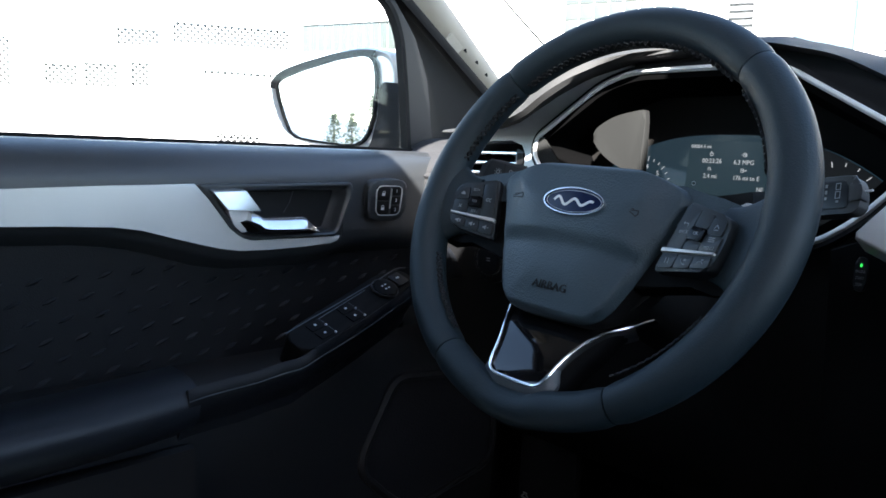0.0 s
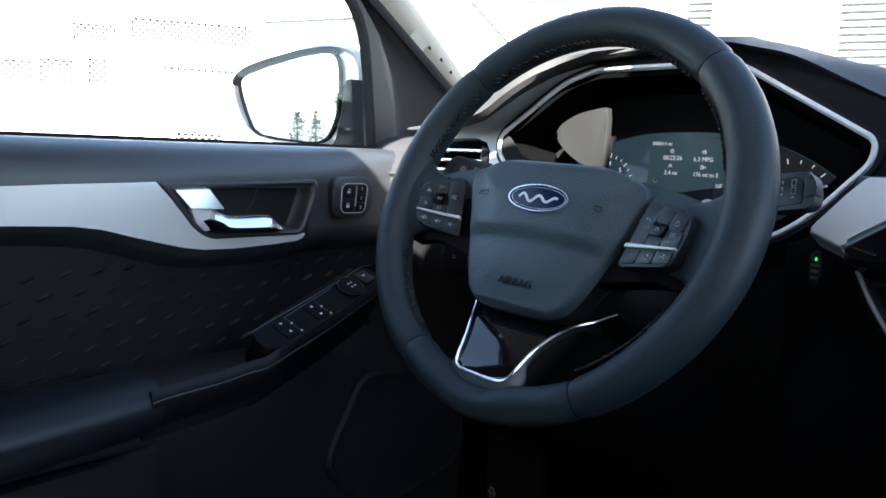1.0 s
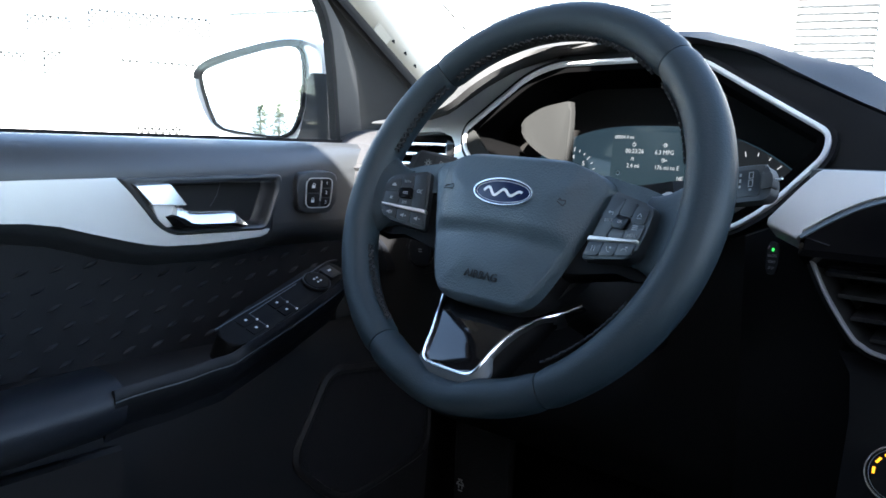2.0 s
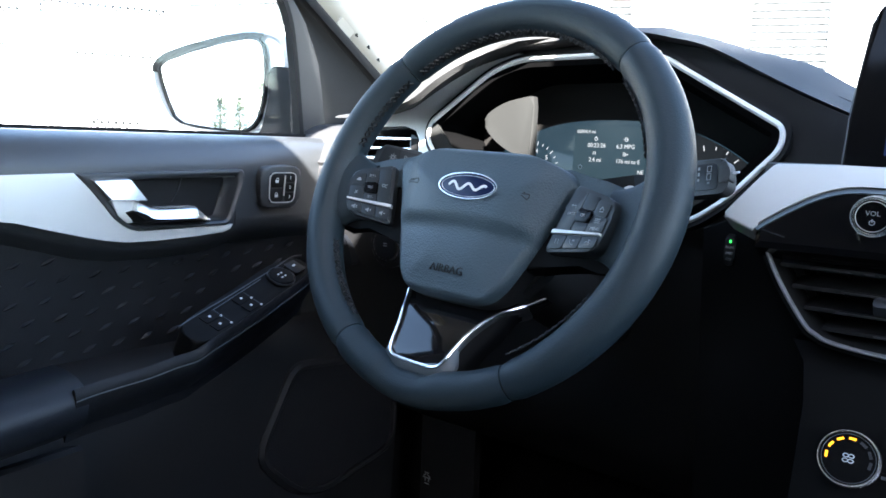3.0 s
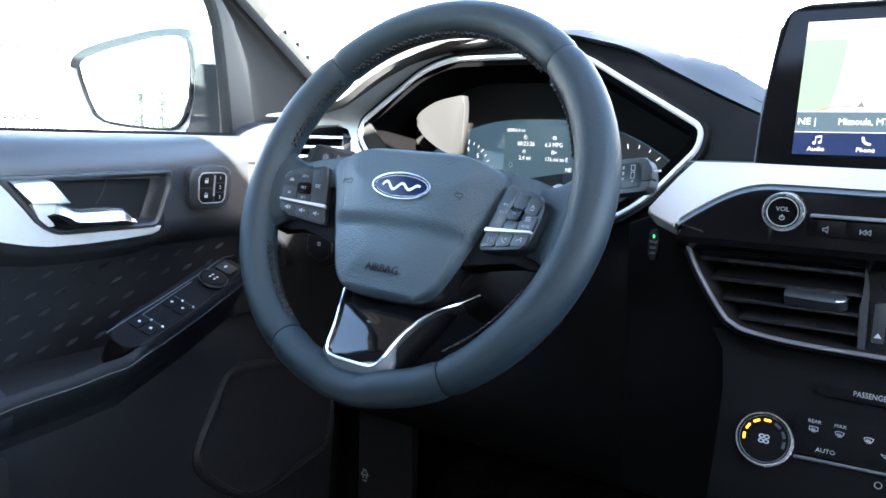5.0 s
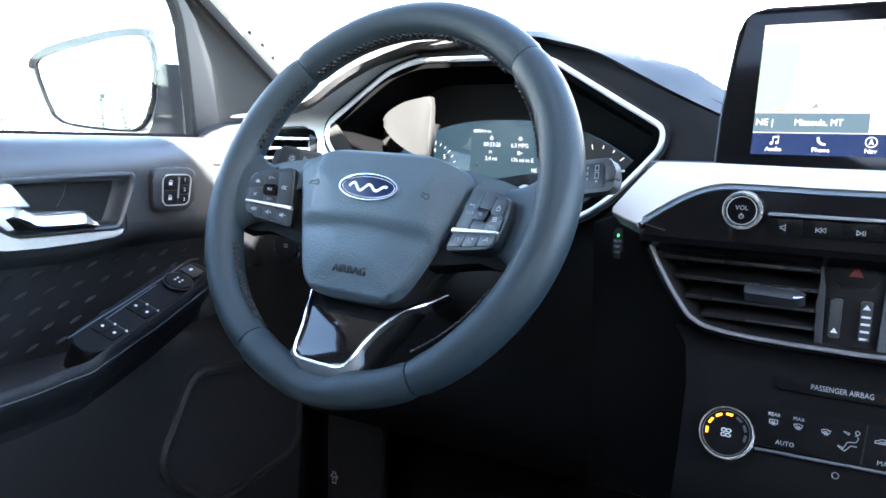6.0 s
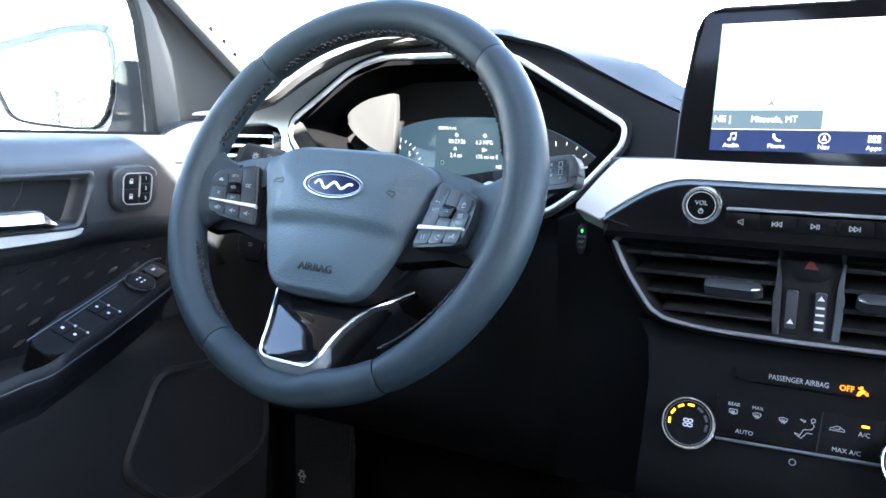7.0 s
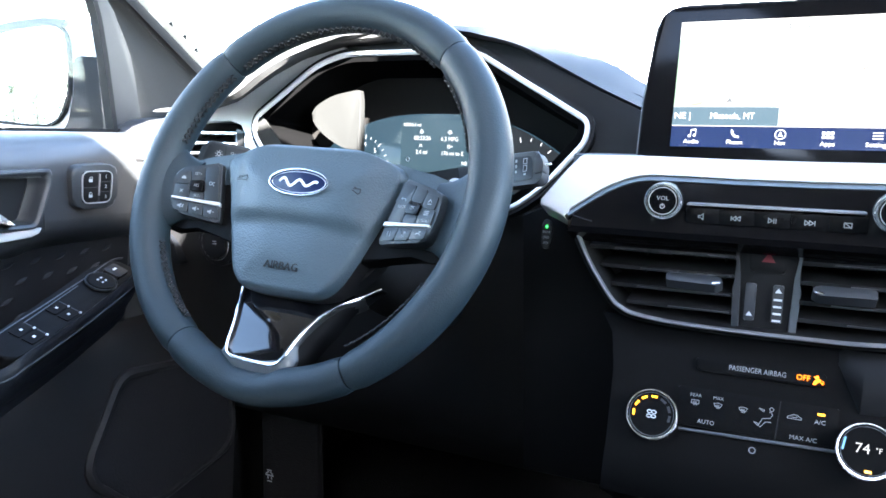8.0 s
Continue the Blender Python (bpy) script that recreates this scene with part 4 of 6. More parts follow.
part("passenger_face", loft([[(x, y, z) for y, z in ((.1000, .866), (.0880, .856), (.0830, .842), (.0860, .826), (.0960, .812), (.14, .806), (.14, .866))] if i else [(x + dx, y + .014, z) for dx, y, z in ((-.012, .1000, .866), (-.006, .0880, .856), (0, .0830, .842), (.004, .0860, .826), (.010, .0960, .812), (.010, .14, .806), (-.012, .14, .866))] for i, x in enumerate((.424, .434, .470, .560, .70))]), HARD, st, "soft sculpted dash face")
# engine start plate beside the column
eng = thing("engine_start_plate", (.176, .13, .93), "small black oval start button with a green light", "button")
EM = plane_frame((0.1755, 0.131, 0.931), (1, 0, 0), (0, 0.1, 1)) @ Matrix.Diagonal((.50, .80, 1, 1))
part("plate", slab(rounded([(-.0095, -.0135), (.0095, -.0135), (.0095, .021), (-.0095, .021)], .009), EM, .05, .002), HARD, eng)
part("indicator", disc(at(EM, 0, .0125, .0004), .0018, .001, 16), GREEN, eng, "green light")
for j, (t_, z) in enumerate((("ENGINE", .0062), ("START", -.0002), ("STOP", -.0066))):
    lettering(t_, .0040, at(EM, 0, z, .0004), DIM_ICON, eng)

# ---- touchscreen ----
ts = thing("touchscreen", (CX, .14, 1.005), "upright tablet-style touchscreen showing a pale map", "touchscreen")
SM = plane_frame((CX, 0.1285, 1.0165), (1, 0, 0), (0, 0.235, 1))
ol = [(-.1100, -.016), (-.1098, .033), (-.1022, .1224), (.1022, .1224), (.1098, .033), (.1100, -.016)]
# pale line painted in as the highlight on the housing's left edge
part("edge_glint", sweep([SM @ Vector(q) for q in ((-.1102, -.012, .0006), (-.1098, .033, .0006), (-.1062, .075, .0006), (-.1028, .112, .0006))], [(-.0005, -.001), (-.0003, .0004), (.0003, .0004), (.0005, -.001)], SM.to_3x3() @ Vector((0, 0, 1))), SIDE_METAL, ts, "housing edge highlight painted as a fine line")
part("housing", slab(rounded(ol, [.004, .03, .019, .019, .03, .004], 7), SM, .016, .003, -.002), HARD, ts)
part("bezel", slab([(p.x * .985, .0515 + (p.y - .0515) * .975) for p in rounded(ol, [.004, .03, .019, .019, .03, .004], 7)], SM, .004, .0012, 0.0), PIANO, ts, "gloss black bezel")
rect = lambda x0, x1, y0, y1: [(x0, y0), (x1, y0), (x1, y1), (x0, y1)]
part("map_panel", slab(rect(-.0835, .0835, .0175, .1065), SM, .001, 0, .0004), MAP_WHITE, ts, "glowing pale map")
part("menu_bar", slab(rect(-.0835, .0835, 0, .0172), SM, .001, 0, .0004), MAP_BLUE, ts, "dark blue menu bar")
part("place_bar", slab(rect(-.0835, -.0025, .0180, .0335), SM, .0004, 0, .0008), MAP_STEEL, ts, "steel blue place bar")
lettering("NE |", .0074, at(SM, -.0755, .0258, .001), MAP_TEXT, ts, "readout")
lettering("Missoula, MT", .0074, at(SM, -.037, .0258, .001), MAP_TEXT, ts, "readout", squeeze=.86)
lettering("1:40  49°", .0088, at(SM, .0070, .0988, .001), MAP_GREY, ts, "readout")
lettering("Audio Dr", .0062, at(SM, .0432, .0640, .001), MAP_GREY, ts, "readout", squeeze=1.1)
for i, t_ in enumerate(("Audio", "Phone", "Nav", "Apps", "Settings")):
    x = -.0670 + .0335 * i
    lettering(t_, .0050, at(SM, x, .0042, .001), MAP_TEXT, ts, "readout")
    im = at(SM, x, .0112, .001)
    sh = {0: [disc(at(im, -.0018, -.0022), .0011, .0003, 12), disc(at(im, .0022, -.0016), .0011, .0003, 12), slab([(-.001, -.002), (-.0006, -.002), (-.0006, .003), (-.001, .003)], im, .0003), slab([(.0029, -.0015), (.0033, -.0015), (.0033, .0036), (.0029, .0036)], im, .0003), slab([(-.001, .002), (.0033, .0028), (.0033, .0038), (-.001, .003)], im, .0003)],
          1: [sweep([im @ Vector(p) for p in ((-.0025, .003, 0), (-.002, 0, 0), (0, -.002, 0), (.003, -.0026, 0))], [(-.0008, 0), (.0008, 0), (.0008, .0002), (-.0008, .0002)], SM.to_3x3() @ Vector((0, 0, 1)))],
          2: [ring(im, .0038, .0006, .0003, 24), slab([(-.0018, -.002), (0, -.001), (.0018, -.002), (0, .0026)], im, .0003)],
          3: [slab(rect(a - .0011, a + .0011, b - .0011, b + .0011), im, .0003) for a in (-.003, 0, .003) for b in (-.0016, .0016)],
          4: [slab(rect(-.0035, .0035, b - .0003, b + .0003), im, .0003) for b in (-.0022, 0, .0022)]}[i]
    part("menu_icon", mixed(*sh), MAP_TEXT, ts)
part("map_park", slab([(-.0835, .034), (-.062, .0345), (-.058, .05), (-.055, .075), (-.054, .0915), (-.0835, .0915)], SM, .0003, 0, .0006), MAP_GREEN, ts, "pale green park on the map")
part("status_ring", ring(at(SM, -.0600, .0975, .001), .0028, .0007, .0002, 24), MAP_GREY, ts)
for road in (((-.0700, .0345, .0008), (-.0600, .0372, .0008), (-.0405, .0384, .0008)), ((-.0240, .0356, .0008), (-.010, .0400, .0008)), ((.022, .0545, .0008), (.0356, .0592, .0008), (.0683, .0669, .0008), (.0835, .0690, .0008))):
    part("map_road", sweep([SM @ Vector(p) for p in road], [(-.0005, 0), (.0005, 0), (.0005, .0001), (-.0005, .0001)], SM.to_3x3() @ Vector((0, 0, 1))), MAP_RED, ts, "thin red road on the map")
part("position_mark", slab([(-.003, -.002), (0, -.0008), (.003, -.002), (0, .0035)], at(SM, -.040, .0385, .001), .0003), MAP_GREY, ts)


# ---- steering wheel ----
TILT = radians(24.2)
WM = plane_frame((0.002, 0, 0.9755), (1, 0, 0), (0, math.sin(TILT), math.cos(TILT))) @ pose(0, 0, 0, 0, 0, -2.0)      # turned a touch to the right
wheel = thing("steering_wheel", (0, 0, 0.98), "black leather steering wheel with a grained hub and chrome trim", "steering wheel")
RIM = 0.1660
HM = WM @ pose(0, .0045, 0)


def rim_arc(a0, a1, n, thick=0.0165, swell=0.0):
    rings = []
    for i in range(n + 1):
        t = i / n
        a = radians(a0 + (a1 - a0) * t)
        e = thick + swell * math.sin(math.pi * t) ** 2
        edge = min(t, 1 - t) * abs(a1 - a0)
        e -= 0.0012 * max(0, 1 - edge / 0.8)
        c = Vector((math.cos(a), math.sin(a), 0))
        dent = math.exp(-((math.degrees(a) - 270) / 9.0) ** 4)      # the rim makes room for the V trim
        e -= .0050 * dent
        slim = math.exp(-((math.degrees(a) - 280) / 34.0) ** 4)      # slimmer below
        e -= .0020 * slim * (1 - dent)
        rings.append([WM @ (c * (RIM + .0060 * dent + .0018 * slim * (1 - dent) + e * math.cos(b)) + Vector((0, 0, e * 1.02 * math.sin(b)))) for b in (2 * math.pi * k / 20 for k in range(20))])
    return loft(rings)


for name, a0, a1, n, sw, lab in (("rim_top", 48.3, 135.7, 36, 0.0, "smooth leather rim section"), ("rim_grip", 136, 241.7, 40, 0.0012, "stitched leather grip"),
                                 ("rim_base", 242.1, 300.9, 26, 0.0012, "leather base of the rim"), ("rim_grip", 301.3, 408, 40, 0.0012, "stitched leather grip")):
    part(name, rim_arc(a0, a1, n, swell=sw), LEATHER, wheel, lab)
part("rim_core", loft([[WM @ (Vector((math.cos(a), math.sin(a), 0)) * (RIM + .003 + .0115 * math.cos(b)) + Vector((0, 0, .0115 * math.sin(b)))) for b in (k * math.pi / 6 for k in range(12))] for a in (i * math.pi / 40 for i in range(81))], True, False), LEATHER, wheel)
# cross stitching on the inside of the rim
for a0, a1 in ((50, 134), (138, 168), (206, 240), (303, 334), (376, 405)):
    st_ = []
    n = int((a1 - a0) / 2.3)
    for i in range(n):
        for sg in (1, -1):
            a, b = radians(a0 + i * 2.3), radians(a0 + (i + 1) * 2.3)
            p = []
            for q, h in ((a, -1), (b, 1)):
                tube = radians(167 + 9 * h * sg)
                rad = .0185
                p.append(Vector((math.cos(q), math.sin(q), 0)) * (RIM + rad * math.cos(tube)) + Vector((0, 0, rad * math.sin(tube))))
            st_.append(sweep([WM @ v for v in p], [(-.0010, -.0008), (-.0006, .0008), (.0006, .0008), (.0010, -.0008)], (WM.to_3x3() @ (p[0] * -1)).normalized()))
    part("stitching", mixed(*st_), THREAD, wheel, "dark cross stitching")

# hub pad
HALF = [(0.0340, 0.006), (0.0335, 0.022), (0.0318, 0.045), (0.0274, 0.065), (0.0226, 0.081), (0.0184, 0.0892), (0.0132, 0.0935), (0.0075, 0.0933), (-0.0005, 0.0895), (-0.012, 0.0845), (-0.027, 0.0785), (-0.050, 0.0700), (-0.072, 0.0610), (-0.082, 0.0560), (-0.0895, 0.0500), (-0.0945, 0.0425), (-0.0975, 0.032), (-0.0985, 0.012)]


HALF_FINE = [(p.x, p.y) for p in curve_points(HALF, 8)]


def half_width(v):
    for (v0, u0), (v1, u1) in zip(HALF_FINE, HALF_FINE[1:]):
        if v1 <= v <= v0:
            t = (v - v0) / (v1 - v0)
            return u0 + (u1 - u0) * t
    return HALF[0][1] if v > 0 else HALF[-1][1]


def pad_height(u, v):
    hw = half_width(v)
    e = min(hw - abs(u), (0.0343 - v) * 1.2, (v + 0.0988) * 1.2)
    z = -0.009 + 0.009 * (1 - (1 - min(1, max(0, e) / 0.009)) ** 2.2) + 0.006 * smooth(e / 0.05)
    side = smooth((0.078 - abs(u)) / 0.022)
    z += 0.0042 * smooth((v + 0.041 + .004 * abs(u) / .07) / 0.016) * side
    z -= 0.0012 * math.exp(-((v + 0.042) / 0.009) ** 2) * side
    return z


def hub_pad():
    bm = bmesh.new()
    rows, cols = 110, 56
    vs = []
    for i in range(rows + 1):
        t = i / rows
        v = 0.0340 - 0.1325 * (0.5 - 0.5 * math.cos(math.pi * t)) * 1.0
        hw = half_width(v)
        vs.append([bm.verts.new(HM @ Vector((hw * math.sin(math.pi / 2 * s), v, pad_height(hw * math.sin(math.pi / 2 * s), v)))) for s in (2 * j / cols - 1 for j in range(cols + 1))])
    for i in range(rows):
        for j in range(cols):
            bm.faces.new((vs[i][j], vs[i][j + 1], vs[i + 1][j + 1], vs[i + 1][j]))
    return bm, [v.co.copy() for v in vs[0] + [r[-1] for r in vs[1:]] + vs[-1][-2::-1] + [r[0] for r in vs[-2:0:-1]]]


pad_bm, pad_edge = hub_pad()
pad = part("hub_pad", pad_bm, PAD_SKIN, wheel, "grained airbag cover with a raised fold")
part("pad_side", loft([[v + HM.to_3x3() @ Vector((0, 0, d)) for v in pad_edge] for d in (0, -.002, -.024)], True, False), HARD, pad, "black side of the airbag cover")
lettering("AIRBAG", .0094, at(HM, .001, -.0755, pad_height(0, -.0755) + .0003), HARD, pad, "embossed_word", depth=.0007, squeeze=1.05)
for sg in (-1, 1):
    m = at(HM, -.0605 if sg < 0 else .0555, -.0045 if sg < 0 else -.0060, pad_height(.058, -.0045) + .0007, 12 if sg < 0 else -14)
    part("horn_mark", strokes(m, [[(-.0060, -.0007), (-.0015, -.0009), (.0040, -.0024)], [(-.0060, .0007), (-.0015, .0009), (.0040, .0024)], [(.0040, -.0024), (.0052, 0), (.0040, .0024)],
                                  [(-.0042, .0008), (-.0036, .0022), (-.0008, .0022), (-.0002, .0012)]], .00032), HARD, pad)
BZ = at(HM, .0005, -.0045, pad_height(0, -.0045) - .0005)
badge = part("badge", disc(BZ, .0290, .003, 56, .0008, .0016, .0108), BLUE, pad, "dark blue oval badge")
part("badge_ring", ring(BZ, .0295, .0018, .004, 72, .0028, .0114), CHROME, badge, "chrome oval ring")
part("badge_ring", ring(BZ, .0270, .0005, .002, 64, .0020, .0092), ICON, badge)
wave = [Vector((-.0195 + .039 * t, .0036 * math.sin(t * 15.0) * (1 - .5 * t) - .0005, .0018)) for t in (i / 40 for i in range(41))]
part("badge_stroke", sweep([BZ @ p for p in wave], [(-.0011, -.0002), (-.0011, .0002), (.0011, .0002), (.0011, -.0002)], HM.to_3x3() @ Vector((0, 0, 1))), ICON, badge, "pale flowing stroke")

# spokes and their switches
for sg in (-1, 1):
    sp = [(.066, .0262), (.080, .0248), (.097, .0208), (.115, .0178), (.130, .0135), (.142, .0108), (.152, .012), (.160, .014), (.160, -.030), (.146, -.022), (.134, -.012), (.100, -.006), (.066, -.006)]
    part("spoke", slab([(sg * x, y) for x, y in sp][::sg], HM, .020, .006, -.006, 4), PAD_SKIN, wheel, "smooth dark spoke")
    sb = [(.060, -.004), (.080, -.004), (.110, -.006), (.138, -.014), (.152, -.034), (.148, -.054), (.128, -.049), (.110, -.050), (.085, -.055), (.056, -.064)]
    part("spoke_bezel", slab([(sg * x, y) for x, y in sb][::sg], HM, .020, .004, -.009, 3), FASCIA, wheel, "black bezel below the switches")
    rings = []
    for i in range(11):
        t = i / 10
        u = .122 + .040 * t
        top, low = .012 + .026 * t ** 2.0, -.044 - .034 * t ** 1.8
        rings.append([HM @ Vector((sg * u, (top + low) / 2 + (top - low) / 2 * math.copysign(abs(math.cos(b)) ** .8, math.cos(b)), -.007 + .006 * t ** 1.5 + (.0085 + .0065 * t ** 1.5) * math.sin(b))) for b in (2 * math.pi * k / 24 for k in range(24))])
    part("spoke_cover", loft(rings), LEATHER, wheel, "leather flare of the rim")
    if sg > 0:
        part("shift_paddle", slab(rounded([(.108, .010), (.1185, .0275), (.1240, .0290), (.1318, .0262), (.1340, .0225), (.126, .005)], .003), WM, .004, .0012, -.026), SATIN, wheel, "grey shift paddle tip")
    # the switch pods lean in towards the hub
    HP = plane_frame(HM @ Vector((sg * .085, 0, -.0045)), HM.to_3x3() @ Vector((1, 0, sg * .27)), HM.to_3x3() @ Vector((0, 1, 0)))
    c00, c10, c11, c01 = (.0965, .0070), (.1335, -.0040), (.1275, -.0405), (.0835, -.0425)

    def quad(s, t):
        x = (c00[0] * (1 - s) + c10[0] * s) * (1 - t) + (c01[0] * (1 - s) + c11[0] * s) * t
        y = (c00[1] * (1 - s) + c10[1] * s) * (1 - t) + (c01[1] * (1 - s) + c11[1] * s) * t
        return Vector((sg * (x - .085) * 1.036, y))

    pod = part("switch_pod", slab(rounded([quad(-.05, -.06), quad(1.05, -.06), quad(1.12, .45), quad(1.05, 1.05), quad(-.02, 1.06)][::sg], [.004, .010, .014, .008, .004]), HP, .016, .003, .0030, 3), POD, wheel, "switch pod with buttons and a bright strip")
    cells = [(.68, 1.00, .05, .345, "a"), (.68, 1.04, .36, .68, "b"), (.35, .665, .00, .27, "c"), (.35, .665, .285, .51, "d"), (.35, .665, .525, .68, "e"), (.02, .335, .00, .68, "f"),
             (.02, .335, .765, 1.0, "g"), (.35, .665, .765, 1.0, "h"), (.68, 1.01, .765, .99, "i")]
    for s0, s1, t0, t1, key in cells:
        b = part("button", slab(rounded([quad(s0, t0), quad(s1, t0), quad(s1, t1), quad(s0, t1)][::sg], .0018), HP, .004, .0005, .0060 if key == "d" else .0042), PIANO if key == "d" else POD, pod)
        c = quad((s0 + s1) / 2, (t0 + t1) / 2)
        words = {-1: {"c": "SET+", "d": "RES", "e": "SET-"}, 1: {"d": "OK", "b": "MENU", "f": "BACK"}}[sg]
        mm = at(HP, c.x, c.y, .0044 if key != "d" else .0062, sg * -3)
        if key in words:
            lettering(words[key], .0036, at(mm, 0, -.003 if key in "bf" else 0), DIM_ICON, b, depth=.00005, squeeze=.9)
        if key not in "cde":
            ic = at(mm, 0, .003 if key in words else 0)
            line = lambda *p: sweep([ic @ Vector((x, y, 0)) for x, y in p], [(-.0003, 0), (.0003, 0), (.0003, .0002), (-.0003, .0002)], HP.to_3x3() @ Vector((0, 0, 1)))
            speaker = slab([(-.0028, -.0008), (-.0014, -.0008), (.0004, -.0022), (.0004, .0022), (-.0014, .0008), (-.0028, .0008)], ic, .0002)
            signs = {"a": [line((-.002, -.001), (0, .0015), (.002, -.001)), line((-.002, -.0022), (.002, -.0022))] if sg > 0 else [slab(rect(-.0022, .0022, -.0012, .0004), ic, .0002), slab(rect(-.0012, .0012, .0004, .0016), ic, .0002)],
                     "b": [slab(rect(-.0026, .0026, q - .0003, q + .0003), ic, .0002) for q in (-.0012, .0002, .0016)] if sg > 0 else [line((-.0014, -.0014), (.0014, .0014)), line((-.0014, .0014), (.0014, -.0014))],
                     "f": [line((.002, -.0014), (.0022, .0006), (-.0018, .0008)), slab([(-.003, .0008), (-.0014, .0020), (-.0014, -.0004)], ic, .0002)] if sg > 0 else [ring(at(ic, -.0012, 0), .0014, .0006, .0002, 12), line((.0002, 0), (.0026, .0016)), line((.0002, -.0006), (.0026, -.0020))],
                     "g": [speaker, slab(rect(.0014, .0032, -.0003, .0003), ic, .0002)] if sg < 0 else [line((-.0014, -.002), (-.0014, .002)), line((.0014, -.002), (.0014, .002))],
                     "h": [speaker, slab(rect(.0014, .0032, -.0003, .0003), ic, .0002), slab(rect(.0020, .0026, -.0009, .0009), ic, .0002)] if sg < 0 else [line((-.0022, .0018), (-.0016, -.0004), (.0002, -.0020), (.0022, -.0022)), slab(rect(.0004, .0024, .0006, .0020), ic, .0002)],
                     "i": [speaker, line((.0012, .0014), (.0030, -.0014)), line((.0012, -.0014), (.0030, .0014))] if sg < 0 else [line((-.0026, -.0010), (-.0014, .0004), (.0014, .0004), (.0026, -.0010)), slab(rect(.0004, .0024, .0012, .0024), ic, .0002)]}
            part("symbol", mixed(*signs[key]), DIM_ICON, b)
            for k_, v_ in signs.items():
                if k_ != key:
                    for spare in v_:
                        spare.free()
    strip_ = [quad(-.03, .69), quad(1.05, .68), quad(1.05, .725), quad(-.03, .755)]
    part("bright_strip", slab(strip_[::sg], HP, .005, .0006, .0062), SATIN, pod, "bright chrome strip")

# V-shaped lower spoke
VP = [(-.090, -.0665, -.040), (-.077, -.0705, -.035), (-.0615, -.0825, -.030), (-.0515, -.0905, -.0225), (-.0455, -.0985, -.0160), (-.0400, -.1080, -.0095), (-.0352, -.1185, -.0045), (-.0320, -.1285, -.0005), (-.0298, -.1380, .0030), (-.0270, -.1455, .0050), (-.0215, -.1495, .0058), (-.012, -.1508, .0060)]
vpath = [Vector(p) for p in VP[3:]] + [Vector((-x, y, z)) for x, y, z in reversed(VP[1:])]
vpts = curve_points(vpath, 5)
part("v_trim", sweep([WM @ p for p in vpts], [(-.0013, -.003), (-.0013, .0010), (-.0006, .0016), (.0006, .0016), (.0013, .0008), (.0013, -.003)], WM.to_3x3() @ Vector((0, 0, 1))), CHROME, wheel, "chrome V trim")
part("v_side", sweep([WM @ p for p in vpts if .022 < p.x < .066], [(.0011, -.014), (.0011, -.0006), (.0020, -.0016), (.0042, -.0060), (.0048, -.0120), (.0048, -.016)], WM.to_3x3() @ Vector((0, 0, 1))), RING_SIDE, wheel, "smoked metal side")
foot = [p for p in vpts if p.y < -.118]
rings = []
for i, q in enumerate(foot):
    side = (foot[min(i + 1, len(foot) - 1)] - foot[max(i - 1, 0)]).normalized().cross(Vector((0, 0, 1)))
    w = .25 + .75 * smooth((-.128 - q.y) / .016) if q.x > 0 else .12 + .88 * smooth((-.136 - q.y) / .010)
    rings.append([WM @ (q + side * (a * w) + Vector((0, 0, b))) for a, b in ((.0011, -.014), (.0011, -.0004), (.0024, -.0006), (.0070, -.0020), (.0098, -.0042), (.0104, -.016))])
part("v_foot", loft(rings), SIDE_METAL, wheel, "brushed metal foot")
# the gloss insert fills the V and bulges slightly
rows_ = [[WM @ Vector((wd * t * .97, v, h - .0016 + 1.2 * wd * wd * (1 - t * t))) for t in (j / 12 - 1 for j in range(25))] for wd, v, h in [(.058, -.080, -.030)] + [(-x, y, z) for x, y, z in VP[3:]]]
part("gloss_insert", loft(rows_, False), INSERT, wheel, "gloss black insert", 80)
for sg in (-1, 1):
    arm_line = [p for p in vpts if p.x * sg > 0 and p.y > -.146]
    arm_line = arm_line if sg > 0 else arm_line[::-1]
    rings = []
    for i, q in enumerate(arm_line):
        side = (arm_line[min(i + 1, len(arm_line) - 1)] - arm_line[max(i - 1, 0)]).normalized().cross(Vector((0, 0, sg)))
        w = 1.0 - .92 * smooth((q.y + .112) / .042)
        rings.append([WM @ (q + side * (a * w) + Vector((0, 0, b * (.35 + .65 * w)))) for a, b in ((.0012, -.024), (.0012, -.004), (.005, -.0045), (.010, -.008), (.0135, -.014), (.0135, -.024))])
    part("lower_spoke", loft(rings), FASCIA, wheel, "black side of the lower spoke")
col = [(0.0, .050, .050), (.03, .056, .052), (.10, .060, .060), (.22, .066, .068)]
part("hub_back", loft([[WM @ Vector((r * math.cos(b), -.01 + q * math.sin(b), -.022 - d)) for b in (k * math.pi / 12 for k in range(24))] for d, r, q in col[:2]]), HARD, wheel)
part("hub_plate", slab(rounded([(-.085, .018), (.085, .018), (.080, -.045), (.045, -.090), (-.045, -.090), (-.080, -.045)], .015), WM, .014, .003, -.026), HARD, wheel)
for sg in (-1, 1):
    part("shift_paddle", slab(rounded([(sg * .118, .026), (sg * .130, .029), (sg * .137, .020), (sg * .124, .008), (sg * .116, .012)][::sg], .006), WM, .006, .002, -.030), SIDE_METAL, wheel, "dark metal shift paddle")

colm = thing("steering_column", WM @ Vector((0, -.01, -.1)), "black plastic steering column shroud", "steering column")
